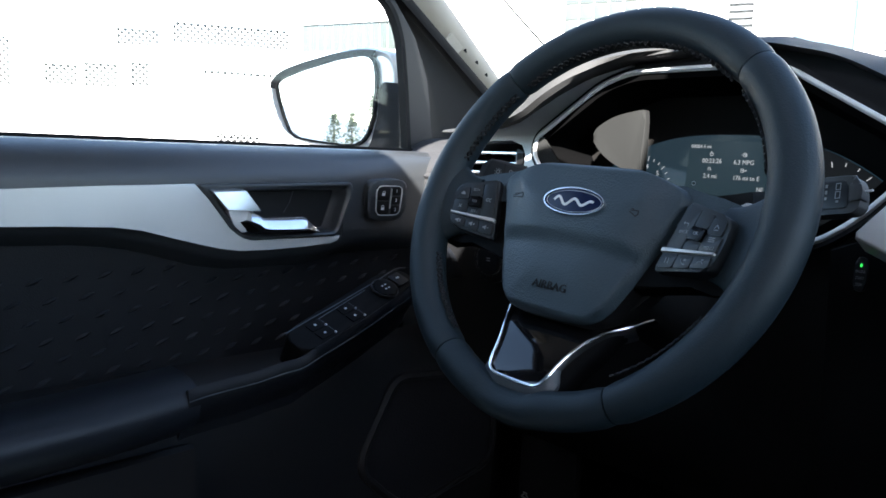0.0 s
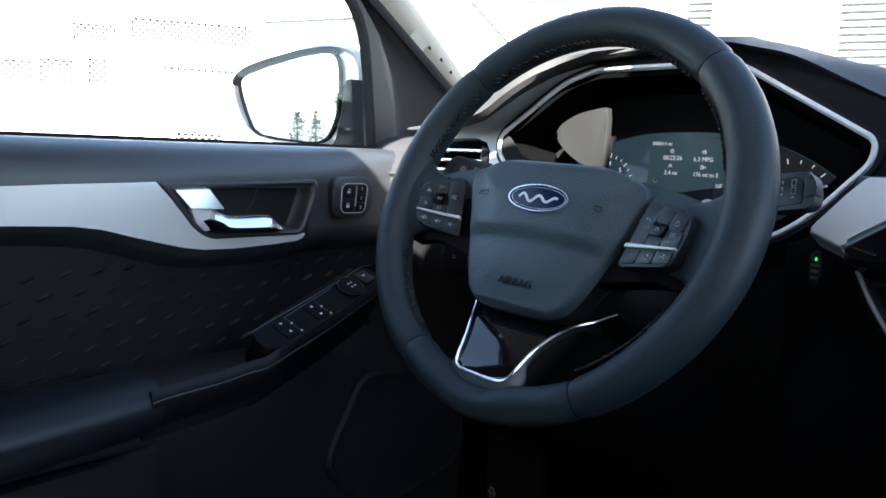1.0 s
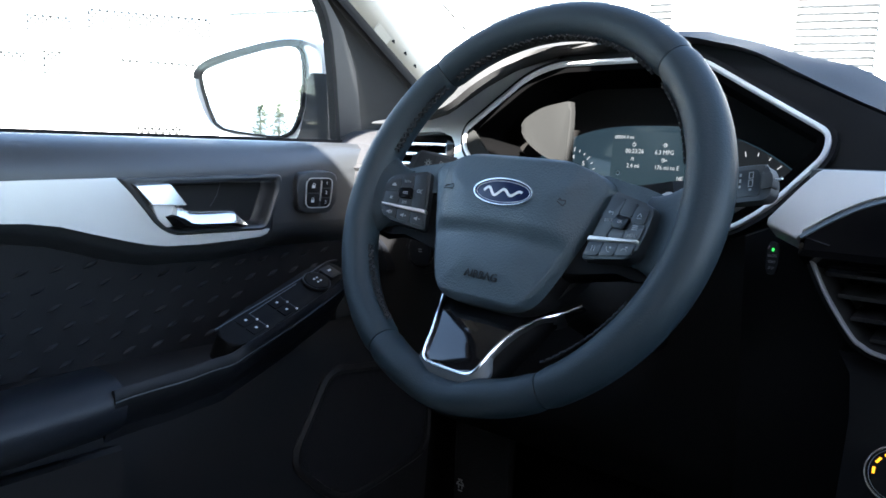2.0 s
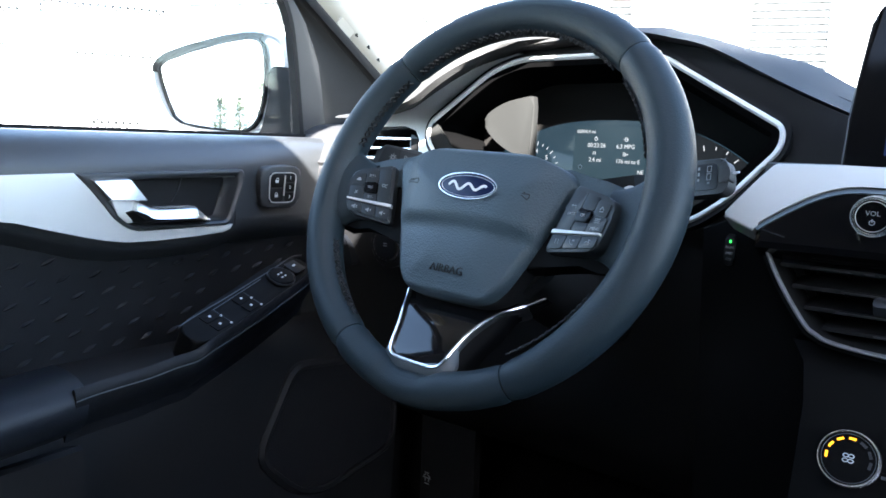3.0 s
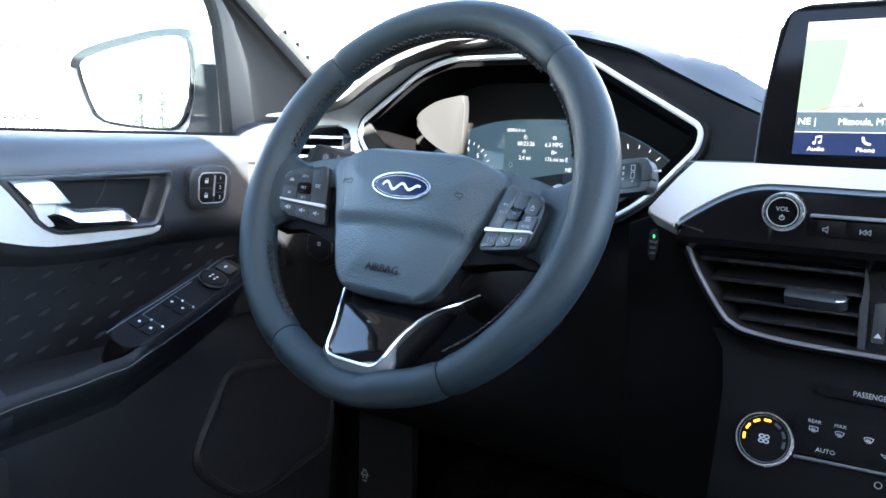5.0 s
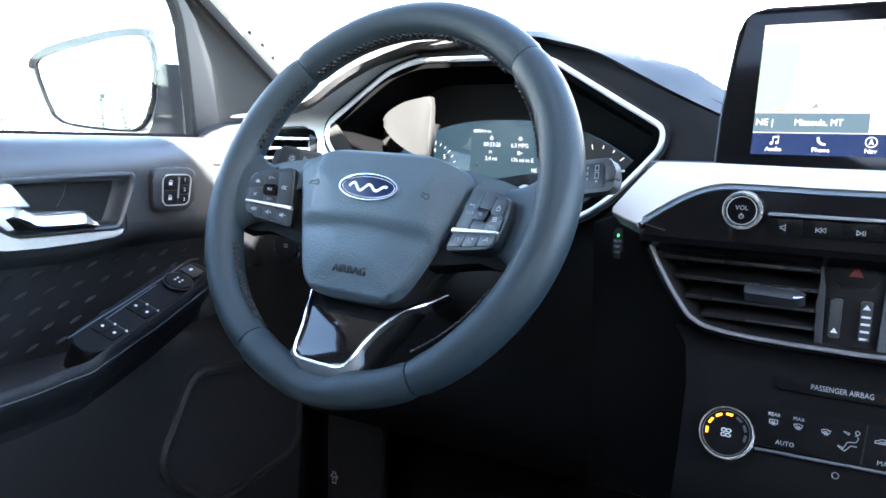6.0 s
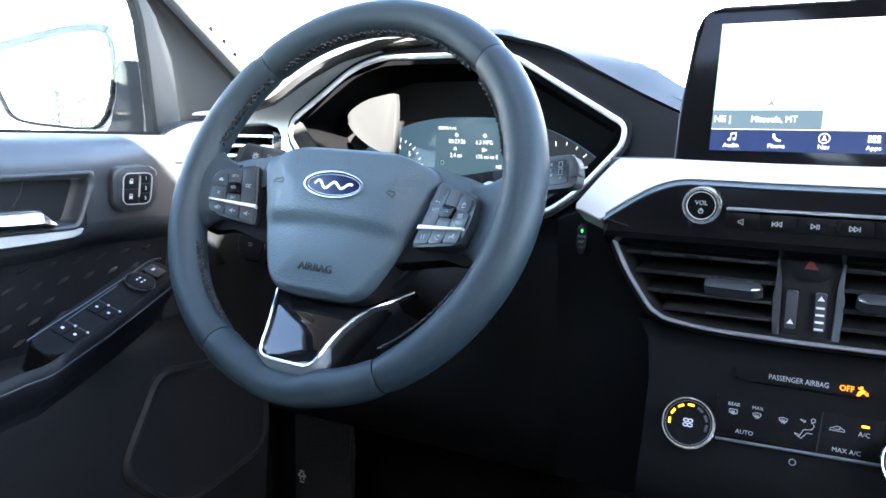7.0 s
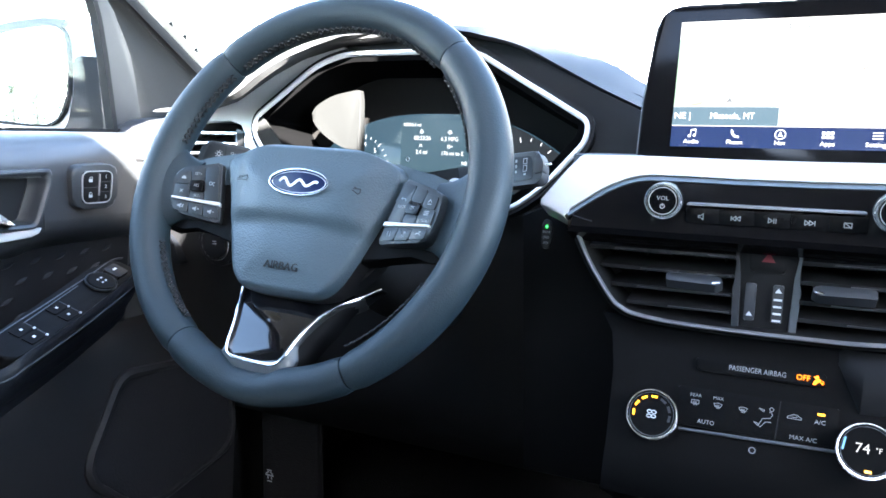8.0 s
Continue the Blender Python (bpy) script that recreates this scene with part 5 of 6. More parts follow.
part("shroud", loft([[WM @ Vector((r * math.copysign(abs(math.cos(b)) ** .6, math.cos(b)), -.012 + q * math.copysign(abs(math.sin(b)) ** .6, math.sin(b)), -d)) for b in (k * math.pi / 14 for k in range(28))] for d, r, q in ((.052, .052, .040), (.06, .058, .046), (.14, .062, .052), (.26, .066, .055))]), HARD, colm)


def stalk(sg, root, tip, outline, panel, depth=.020):
    """A column stalk: an arm and a flat handle with a printed panel, outlines in the plane of the handle."""
    s = thing("column_stalk", root, "black control stalk with printed symbols", "stalk", "column stalks")
    a, b = Vector(root), Vector(tip)
    m = plane_frame(b, (b - a) * sg, (0, .3, 1))
    part("arm", sweep([a, a.lerp(b, .6)], [(-.008, -.007), (-.008, .007), (.008, .007), (.008, -.007)], (0, -1, 0)), HARD, s)
    body = part("handle", slab(rounded(outline, .004, 5), m, depth, .003, depth * .5, 3), STALK, s)
    part("print_panel", slab(rounded(panel, .0025), m, .001, .0003, depth * .5 + .0006), POD, body)
    # the handle's edge highlight is added as a paler line
    edge = [m @ Vector((p[0], p[1], depth * .5 - .0006)) for p in outline[3:] + outline[:1]] if sg < 0 else [m @ Vector((p[0], p[1], depth * .5 - .0006)) for p in outline[4:]]
    part("edge_glint", sweep(edge, [(-.0005, -.0005), (-.0004, .0005), (.0004, .0005), (.0005, -.0005)], m.to_3x3() @ Vector((0, 0, 1))), SIDE_METAL, body, "painted highlight on the rounded edge")
    return s, m, depth * .5 + .0008


s1, m1, d1 = stalk(-1, (-.040, .085, .980), (-.1235, .062, .9945), [(-.0358, -.0130), (.0300, -.0130), (.0340, .0040), (.0130, .0108), (-.0265, .0106), (-.0340, .0030)],
                   [(-.0305, -.0105), (.0240, -.0105), (.0180, .0075), (-.0265, .0088)])
L1 = at(m1, -.0150, -.0008, d1) @ Matrix.Diagonal((.72, .72, 1, 1))
part("lamp_symbol", mixed(ring(L1, .0024, .0009, .0003, 16), *[slab(rect(.0036, .0056, -.0004, .0004), at(L1, 0, 0, 0, a), .0003) for a in range(0, 360, 45)]), MID_ICON, s1)
part("lamp_symbol", mixed(ring(at(m1, -.0015, .0022, d1), .0013, .0005, .0003, 14), *[slab(rect(.0020, .0042, q - .0002, q + .0002), at(m1, -.0015, .0022, d1, -25), .0003) for q in (-.0012, 0, .0012)], ring(at(m1, .0015, -.0030, d1), .0009, .0004, .0003, 12)), DIM_ICON, s1)
part("divider", sweep([m1 @ Vector(q) for q in ((-.0068, -.0104, d1), (-.0094, .0080, d1))], [(-.0002, -.0002), (-.0002, .0002), (.0002, .0002), (.0002, -.0002)], (0, -1, 0)), HARD, s1)
s2, m2, d2 = stalk(1, (.05, .085, .975), (.1635, .060, .9945), [(-.0300, -.0165), (.0290, -.0165), (.0335, -.0130), (.0342, -.0060), (.0326, .0045), (.0290, .0097), (.0230, .0103), (-.0300, .0120)],
                   [(-.0200, -.0125), (.0255, -.0128), (.0252, .0030), (.0232, .0072), (-.0200, .0085)], .011)
for q, h in ((.0030, .0022), (-.0030, .0024)):
    part("wiper_symbol", sweep([m2 @ Vector((.0185 + a, q + b, d2)) for a, b in ((-.0016, -h), (.0016, -h), (.0016, h), (-.0016, h))], [(-.00022, 0), (-.00022, .0002), (.00022, .0002), (.00022, 0)], m2.to_3x3() @ Vector((0, 0, 1)), closed=True), MID_ICON, s2)
bars([(.0185, -.0078, .0020, .0016, 0), (.0100, .0040, .0016, .0024, 0), (.0100, -.0005, .0016, .0026, 0), (.0100, -.0050, .0016, .0020, 0)], at(m2, 0, 0, d2), DIM_ICON, s2)
part("end_switch", slab(rounded([(.0268, -.0085), (.0352, -.0080), (.0360, -.0020), (.0340, .0040), (.0268, .0045)], .0018), m2, .008, .0012, .0070), STALK, s2)
part("end_mark", slab(rect(.0355, .0405, -.0046, -.0034), m2 @ pose(0, 0, 0, 0, 0, 4), .0015, .0003, .0040), ICON, s2)

# light switch on the knee panel
lk = thing("light_switch", (-.262, .185, .885), "round black light switch with a chrome arc", "switch")
LM = plane_frame((-.262, .186, .885), (1, 0, 0), (0, -.05, 1))
part("base", disc(LM, .030, .01, 36, .002, .003), HARD, lk)
part("chrome_ring", ring(LM, .0215, .0016, .006, 40, .007), HANDLE, lk)
part("knob", disc(LM, .0195, .012, 36, .002, .010), BUTTON, lk)
bars([(.002, .003, .006, .0014, 0), (.002, 0, .006, .0014, 0)], at(LM, 0, 0, .0102), DIM_ICON, lk)


# ---- driver's door ----
door = thing("driver_door", (-0.42, -0.2, 0.36), "dark driver door with silver handle trim and embossed panel", "car door")
YS = [-1.0, -0.8, -0.6, -0.45, -0.35, -0.30, -0.27, -0.24, -0.217, -0.2, -0.185, -0.165, -0.15, -0.13, -0.112, -0.111, -0.07, -0.02, 0.010, 0.014, 0.018, 0.022, 0.026, 0.0263, 0.035, 0.055, 0.08, 0.12, 0.16, 0.20, 0.25, 0.31]


def belt_z(y):
    return 1.0135 + 0.012 * (y + .1) * .6


LIP = [(-1.0, .920), (-.60, .926), (-.336, .9285), (-.26, .9255), (-.217, .9185), (-.185, .9088), (-.150, .8975), (-.110, .8905), (-.03, .8890), (.012, .8930), (.035, .8990), (.10, .9000), (.31, .9000)]


def lip_z(y):
    """Lower edge of the bulge, which dips below the handle."""
    for (a, za), (b, zb) in zip(LIP, LIP[1:]):
        if y <= b:
            return za + (zb - za) * (y - a) / (b - a)
    return LIP[-1][1]


def upper(y):
    b, low = belt_z(y), lip_z(y)
    k = smooth((y - 0.02) / .16)         # the roll flattens towards the dash
    mid = -.3640 - .012 * k
    foot = max(.9182, low + .0135)
    cup = -.3850 if -.1115 < y < .0262 else mid      # a recess behind the handle
    sill = foot + max(0.0, y - .0100) * 2.2 if cup < mid else foot
    return [(-.445, b - .03), (-.440, b), (-.425, b + .002), (-.402, b + .0005), (-.386, b - .006), (-.3735 - .008 * k, b - .0155), (-.3665 - .011 * k, b - .027), (mid, b - .036), (mid, .9672), (cup, .9668), (cup, sill + .0004), (mid, sill),
            (-.3655 - .011 * k, low + .012), (-.3690 - .010 * k, low + .004), (-.3770 - .006 * k, low - .003), (-.390, low - .009), (-.4005, low - .016), (-.4005, b - .19), (-.401, b - .25), (-.445, b - .25)]


part("upper_panel", loft([[(x, y, z) for x, z in upper(y)] for y in YS]), DOOR_SKIN, door, "soft dark upper door panel")
LOWER = [(-.401, .775), (-.372, .762), (-.352, .73), (-.348, .66), (-.352, .58), (-.360, .45), (-.36, .38), (-.44, .38), (-.445, .775)]
part("lower_panel", loft([[(x, y, z) for x, z in LOWER] for y in (-1.0, -.4, 0, .31)]), HARD, door, "black lower door panel")
part("quilted_panel", slab([(-.95, .715), (.15, .715), (.17, .885)] + [(y, z - .006) for y, z in LIP[-3::-1]] + [(-.95, .914)], plane_frame((-.4000, 0, 0), (0, 1, 0), (0, 0, 1)), .004, 0, .0016), QUILT, door, "dark vinyl panel with embossed dashes")
# embossed dashes
QM = plane_frame((-.3982, 0, 0), (0, 1, 0), (0, 0, 1))
tufts = []
for r in range(-1, 7):
    for i in range(-18, 8):
        y, z = -.131 + .0327 * i - .0185 * r + .037, .8655 - .0205 * r + .0012 * i
        if not (-.62 < y < .135 and .772 < z < lip_z(y) - .018) or (y > .02 and z < .838):
            continue
        m = at(QM, y, z, 0, 24)
        tufts.append(loft([[m @ Vector((u, w * k, h)) for k, h in ((-1, 0), (-.4, .0020 * g), (.1, .0036 * g), (1, 0))] for u, w, g in ((-.0085, .0003, 0.1), (-.004, .0020, .8), (0, .0026, 1), (.004, .0020, .8), (.0085, .0003, .1))], False))
part("embossed_dashes", mixed(*tufts), DASH_MARK, door)

# silver trim with the handle bowl
DM = plane_frame((-.3600, 0, 0), (0, 1, 0), (0, 0, 1))
trim = [(-1.0, .955), (-.60, .9605), (-.338, .9680), (-.2437, .9714), (-.1627, .9735), (-.1529, .9627), (-.1429, .9514), (-.1326, .9376), (-.1248, .9270), (-.1167, .9178), (-.1082, .9130), (-.098, .9118), (-.0622, .9117), (.0071, .9117), (.0200, .9128),
        (.0165, .9070), (.0069, .9036), (-.029, .9020), (-.0753, .9006), (-.1116, .9014), (-.1341, .9049), (-.1575, .9107), (-.1895, .9195), (-.2176, .9277), (-.2443, .9318), (-.2937, .9342), (-.3386, .9355), (-.6, .933), (-1.0, .927)]
part("silver_trim", slab([tuple(p) for p in trim], DM, .010, .0018, .0005, 3), DOOR_SILVER, door, "satin silver trim blade")
bowl_out = rounded([(-.1605, .9730), (.0340, .9772), (.0365, .9640), (.0150, .9122), (-.1065, .9137), (-.1205, .9225)], [.003, .012, .012, .009, .012, .010], 6)
bowl_in = rounded([(-.1440, .9660), (.0262, .9702), (.0272, .9620), (.0105, .9184), (-.1015, .9184), (-.1140, .9250)], [.003, .008, .010, .007, .012, .010], 6)
mid_ = [a.lerp(b, .45) for a, b in zip(bowl_out, bowl_in)]
part("handle_bowl", loft([[DM @ Vector((p.x, p.y, h)) for p in pts] for pts, h in ((bowl_out, -.006), (bowl_out, .0012), ([a.lerp(b, .15) for a, b in zip(bowl_out, bowl_in)], .0030), (mid_, .0036), ([a.lerp(b, .8) for a, b in zip(bowl_out, bowl_in)], .0022), (bowl_in, -.0010),
                                                                                         *[([Vector((-.05 + (p.x + .05) * k, .944 + (p.y - .944) * k)) for p in bowl_in], h) for k, h in ((.985, -.008), (.955, -.0140), (.90, -.0182))])], True, False), DOOR_SKIN, door, "dark moulded frame of the handle bowl")
part("bowl_floor", slab([(-.108, .9195), (.003, .9195), (.0205, .9675), (-.120, .9675)], DM, .003, 0, -.0184), HARD, door)
part("bowl_crease", sweep([DM @ Vector((-.035, .9665, -.0184)), DM @ Vector((-.040, .952, -.0184)), DM @ Vector((-.048, .940, -.0184))], [(-.0004, -.001), (-.0004, .0005), (.0004, .0005), (.0004, -.001)], (1, 0, 0)), DOOR_SKIN, door)
part("lock_lever", loft([[DM @ Vector((x, z, h)) for x, z, h in r] for r in (
    [(-.149, .968, .004), (-.112, .969, .004), (-.112, .969, -.006), (-.149, .968, -.006)], [(-.147, .9655, .010), (-.110, .9665, .010), (-.110, .9665, -.006), (-.147, .9655, -.006)],
    [(-.132, .9475, .013), (-.094, .9455, .013), (-.094, .9455, -.006), (-.132, .9475, -.006)], [(-.131, .9455, .006), (-.093, .9435, .006), (-.093, .9435, -.006), (-.131, .9455, -.006)])]), HANDLE, door, "silver lock lever")
TOPE = curve_points([(-.104, .9440), (-.094, .9415), (-.084, .9378), (-.060, .9372), (-.038, .9372), (-.030, .9340), (-.0165, .9215)], 4)
RIDGE = curve_points([(-.107, .9350), (-.098, .9310), (-.089, .9262), (-.062, .9250), (-.041, .9245), (-.032, .9230), (-.0165, .9195)], 4)
BASE = curve_points([(-.114, .9330), (-.108, .9260), (-.102, .9215), (-.075, .9205), (-.045, .9200), (-.030, .9195), (-.0170, .9190)], 4)
n_ = len(TOPE) - 1
rings, under = [], []
for i, (p, q, r) in enumerate(zip(TOPE, RIDGE, BASE)):
    g = math.sin(math.pi * min(1, max(0.12, 0.15 + i / n_ * .95))) ** .5
    rings.append([DM @ Vector(v) for v in ((p.x, p.y, -.004), (p.x, p.y, .004 + .002 * g), (p.x * .7 + q.x * .3, p.y * .7 + q.y * .3, .008 + .006 * g), (q.x, q.y, .009 + .011 * g), (q.x, q.y - .0004, .004 + .008 * g), (q.x, q.y, -.004))])
    under.append([DM @ Vector(v) for v in ((q.x, q.y, -.004), (q.x, q.y, .007 + .009 * g), (q.x * .5 + r.x * .5, q.y * .5 + r.y * .5, .008 + .009 * g), (r.x, r.y, .004 + .003 * g), (r.x, r.y, -.004))])
lever = part("release_handle", loft(rings), HANDLE, door, "silver pull handle")
part("grip_underside", loft(under), FASCIA, lever, "black underside of the grip")
part("handle_pivot", slab([(-.128, .946), (-.098, .944), (-.086, .924), (-.112, .921), (-.122, .930)], DM, .012, .003, .004), WING, door)

# memory and lock buttons
LB = plane_frame((-.3550, .0875, .9545), (.10, 1, 0), (.10, 0, 1))
bs = part("button_base", slab(rounded([(-.029, -.026), (.026, -.026), (.029, .026), (-.031, .025)], .014), LB, .02, .004, .001, 3), DOOR_SKIN, door)
inner_ = rounded([(-.018, -.0185), (.0175, -.0185), (.020, .0185), (-.0185, .0185)], .009)
part("button_frame", sweep([LB @ Vector((p.x, p.y, .002)) for p in inner_], [(-.0005, -.002), (-.0005, .0008), (.0005, .0008), (.0005, -.002)], LB.to_3x3() @ Vector((0, 0, 1)), closed=True), SATIN, bs, "thin chrome frame")
for x0, x1, y0, y1, t_ in ((-.0175, .001, .0005, .0175, "a"), (-.0175, .001, -.0175, -.0005, "b"), (.0045, .0178, .0065, .0175, "1"), (.0045, .0175, -.0050, .0055, "2"), (.0045, .017, -.0175, -.0060, "3")):
    b = part("button", slab(rounded([(x0, y0), (x1, y0), (x1, y1), (x0, y1)], .002), LB, .004, .0008, .0022), BUTTON, bs)
    m = at(LB, (x0 + x1) / 2, (y0 + y1) / 2, .0024)
    if t_ in "ab":
        part("padlock_mark", mixed(slab(rect(-.0022, .0022, -.0028, .0006), m, .0002), ring(at(m, .0006 if t_ == "a" else 0, .0014), .0016, .0006, .0002, 14)), ICON, b)
    else:
        lettering(t_, .0058, m, ICON, b)
part("button_line", slab([(.0021, -.0100), (.0027, -.0100), (.0036, .0150), (.0030, .0150)], LB, .003, 0, .0034), SATIN, bs)

# armrest with pull cup
ARM = [(-1.05, -.252, .777), (-.594, -.252, .7795), (-.338, -.252, .7843), (-.207, -.252, .7935)]
arm_pts = curve_points(ARM, 5)


def arm_section(p):
    y, xo, zo = p
    inner_x = -.402
    wd = xo - inner_x
    zi = zo + .02 * wd
    return [(inner_x, y, zi - .03), (inner_x + wd * .22, y, zi - .016), (inner_x + wd * .55, y, zo + .006), (inner_x + wd * .75, y, zo + .007), (xo - .022, y, zo + .005), (xo - .010, y, zo + .001), (xo - .003, y, zo - .006), (xo, y, zo - .016),
            (xo - .003, y, zo - .028), (xo - .014, y, zo - .040), (xo - .03, y, zo - .050), (inner_x + wd * .3, y, zo - .06), (inner_x, y, zo - .07)]


EDGE = curve_points([(-0.2525, -0.2180, 0.7940), (-0.252, -0.2045, 0.7962), (-0.249, -0.1839, 0.799), (-0.245, -0.1543, 0.8023), (-0.241, -0.1294, 0.8074), (-0.239, -0.1084, 0.8101), (-0.2376, -0.0915, 0.8175), (-0.2523, -0.0472, 0.8252), (-0.2686, -0.0013, 0.8337), (-0.2789, 0.0248, 0.8391), (-0.2912, 0.0574, 0.8456), (-0.3037, 0.0879, 0.8522), (-0.3152, 0.107, 0.8583), (-0.3296, 0.1137, 0.8661)], 4)
part("armrest_pad", loft([arm_section(p) for p in arm_pts]), ARM_PAD, door, "padded leather armrest")
part("armrest_shell", loft([[p + Vector((dx, 0, dz)) for dx, dz in ((-.024, -.055), (-.009, -.008), (-.005, -.0012), (-.002, 0), (0, -.003), (.0012, -.010), (0, -.017), (-.008, -.030), (-.026, -.050))] for p in EDGE]), ARM_SKIN, door, "black armrest blade beside the pull gap")
# seam line in a pale tone that carries the blade's edge highlight
part("armrest_seam_glint", sweep([p + Vector((.0012, 0, -.0105)) for p in EDGE[:-4]], [(-.0005, -.0005), (-.0005, .0005), (.0005, .0005), (.0005, -.0005)], (1, 0, 0)), SIDE_METAL, door, "armrest seam with its highlight painted pale")
part("map_pocket", loft([[(x, y, z) for x, z in ((-.36, .42), (-.318, .44), (-.312, .60), (-.312, .706 + .02 * (y + .5)), (-.318, .709 + .02 * (y + .5)), (-.36, .70))] for y in (-.9, -.6, -.35, -.185)]), HARD, door, "grey plastic door pocket")

# window switches, on the plate on the armrest
PLN = Vector((.55, 0.0, 1)).normalized()
PX = Vector((-.308, .047, .854)) - Vector((-.264, -.085, .831))
PM = plane_frame((-.3055, .047, .8535), PX, PLN.cross(PX))
sw = part("switch_plate", slab(rounded([(-.172, -.016), (-.170, .008), (-.150, .014), (-.02, .022), (.012, .024), (.058, .018), (.060, -.010), (-.02, -.019), (-.155, -.021)], .008), PM, .030, .003, -.002, 3), FASCIA, door)
part("mirror_ring", ring(PM, .0180, .0007, .003, 48, .002, .0160), RING_SIDE, sw)
mk_ = part("mirror_knob", disc(PM, .0165, .006, 32, .002, .0028, .0145), FASCIA, sw, "round mirror knob")
bars([(a, b, .0030, .0018, 0) for a in (-.003, .003) for b in (-.003, .003)], at(PM, 0, 0, .0031), ICON, mk_)
part("fold_button", slab(rounded(rect(.022, .044, -.008, .012), .003), PM, .004, .001, .002), BUTTON, sw)
bars([(.033, .004, .006, .0025, 0)], at(PM, 0, 0, .0022), ICON, sw)
for x in (-.0745, -.1285):
    for yc in (.0026, -.0110):
        w = part("window_switch", slab(rounded(rect(x - .0115, x + .0095, yc - .0060, yc + .0060), .0015), PM, .006, .0010, -.0010), FASCIA, sw, "window switch with a bright tip")
        part("switch_tip", slab(rect(x + .0102, x + .0110, yc - .0062, yc + .0050), PM, .002, .0002, -.0008), RING_SIDE, w)
        part("switch_dot", slab(rect(x + .0098, x + .0118, yc - .0066, yc - .0046), PM, .002, .0003, -.0006), ICON, w)
        bars([(x - .001, yc, .0030, .0024, 0)], at(PM, 0, 0, -.0009), ICON, w)
# grey lines stand in for highlights on the plate's edges
for pts, r in ((((-.1675, .0108), (-.1267, .0124), (-.085, .0132), (-.038, .0150), (.008, .0166), (.0526, .0191), (.070, .0140)), .0005), (((-.1403, .0068), (-.0908, .0092), (-.0234, .0126)), .0004)):
    part("edge_glint", sweep([PM @ Vector((p.x, p.y, -.0020)) for p in curve_points([(a, b, 0) for a, b in pts], 4)], [(-r, -.002), (-r, r), (r, r), (r, -.002)], PM.to_3x3() @ Vector((0, 0, 1))), RING_SIDE, sw, "painted highlight along the plate edge")

# speaker grille in the lower door
SPK = plane_frame((-.352, 0, 0), (0, 1, 0), (0, 0, 1))
spk = rounded([(.045, .615), (.105, .722), (.30, .700), (.30, .56), (.13, .53)], [.03, .02, .02, .03, .05])
part("speaker_frame", sweep([SPK @ Vector((p.x, p.y, .006)) for p in spk], [(-.008, -.012), (-.006, -.001), (-.001, .003), (.004, .002), (.007, -.012)], (1, 0, 0), closed=True), HARD, door)
part("speaker_grille", slab([(.17 + (p.x - .17) * .95, .63 + (p.y - .63) * .95) for p in spk], SPK, .006, 0, .004), CARPET, door, "black speaker grille")

# sail panel and window frame, window glass, seal
FM = plane_frame((-.452, 0, 0), (0, 1, 0), (0, 0, 1))
win_edge = [(.203, 1.000), (.203, 1.016), (.196, 1.080), (.190, 1.130), (.180, 1.180), (.156, 1.218), (.094, 1.252), (-.030, 1.333), (-.158, 1.417), (-.31, 1.517), (-1.0, 1.57)]
pil_edge = [(-1.0, 1.62), (-.33, 1.575), (-.158, 1.441), (-.030, 1.357), (.094, 1.276), (.222, 1.191), (.346, 1.109), (.400, 1.073), (.400, 1.000)]
crease = [(.168, 1.226), (.1938, 1.1950), (.2095, 1.1750), (.2240, 1.1490), (.2335, 1.1210), (.2395, 1.0900), (.2440, 1.0557), (.2470, 1.0400), (.2485, 1.000)]
part("window_frame", slab(win_edge + pil_edge[:5] + crease, FM, .014, .004, 0, 3), FRAME_GREY, door, "grey window frame")
sail_to = [(.178, 1.222), (.216, 1.1950), (.255, 1.1690), (.295, 1.1425), (.330, 1.1190), (.362, 1.0980), (.400, 1.0730), (.405, 1.040), (.405, 1.000)]
part("corner_panel", loft([[Vector((x, a + (c - a) * t, b + (d - b) * t)) for (a, b), (c, d) in zip(curve_points(crease, 3), curve_points(sail_to, 3))] for t, x in ((-.02, -.4560), (.015, -.4590), (.06, -.4625), (.2, -.4650), (.45, -.4640), (.7, -.4615), (.9, -.4580), (1.0, -.4570))], False), FRAME_SKIN, door, "dark grey corner panel")
part("window_seal", sweep([FM @ Vector((p.x - .004, p.y, .004)) for p in curve_points([(a, b) for a, b in win_edge[1:]], 4)], [(-.0035, -.012), (-.0035, .002), (.0035, .002), (.0035, -.012)], (1, 0, 0)), RUBBER, door, "rubber window seal")
part("door_seal", sweep([FM @ Vector((y + .008, z + .006, .004)) for y, z in pil_edge[2:8]], [(-.008, -.012), (-.007, .001), (0, .003), (.007, .001), (.008, -.012)], (1, 0, 0)), RUBBER, door, "dark rubber door seal")
part("belt_seal", sweep([Vector((-.447, y, belt_z(y) + .003)) for y in (-1.0, -.4, 0, .205)], [(-.006, -.01), (-.006, .003), (.006, .003), (.006, -.01)], (0, 0, 1)), RUBBER, door, "rubber belt seal")
pane = part("window_pane", slab([(.20, 1.0), (.196, 1.08), (.185, 1.18), (.16, 1.222), (0, 1.32), (-.16, 1.422), (-.31, 1.522), (-1.0, 1.575), (-1.0, 1.0)], plane_frame((-.466, 0, 0), (0, 1, 0), (0, 0, 1)), .004), GLASS, door, "clear side window")
pane.visible_shadow = False
part("outer_skin", box(-.56, -.47, -1.0, .9, .40, 1.0, .02), PAINT, door, "silver painted outer skin")

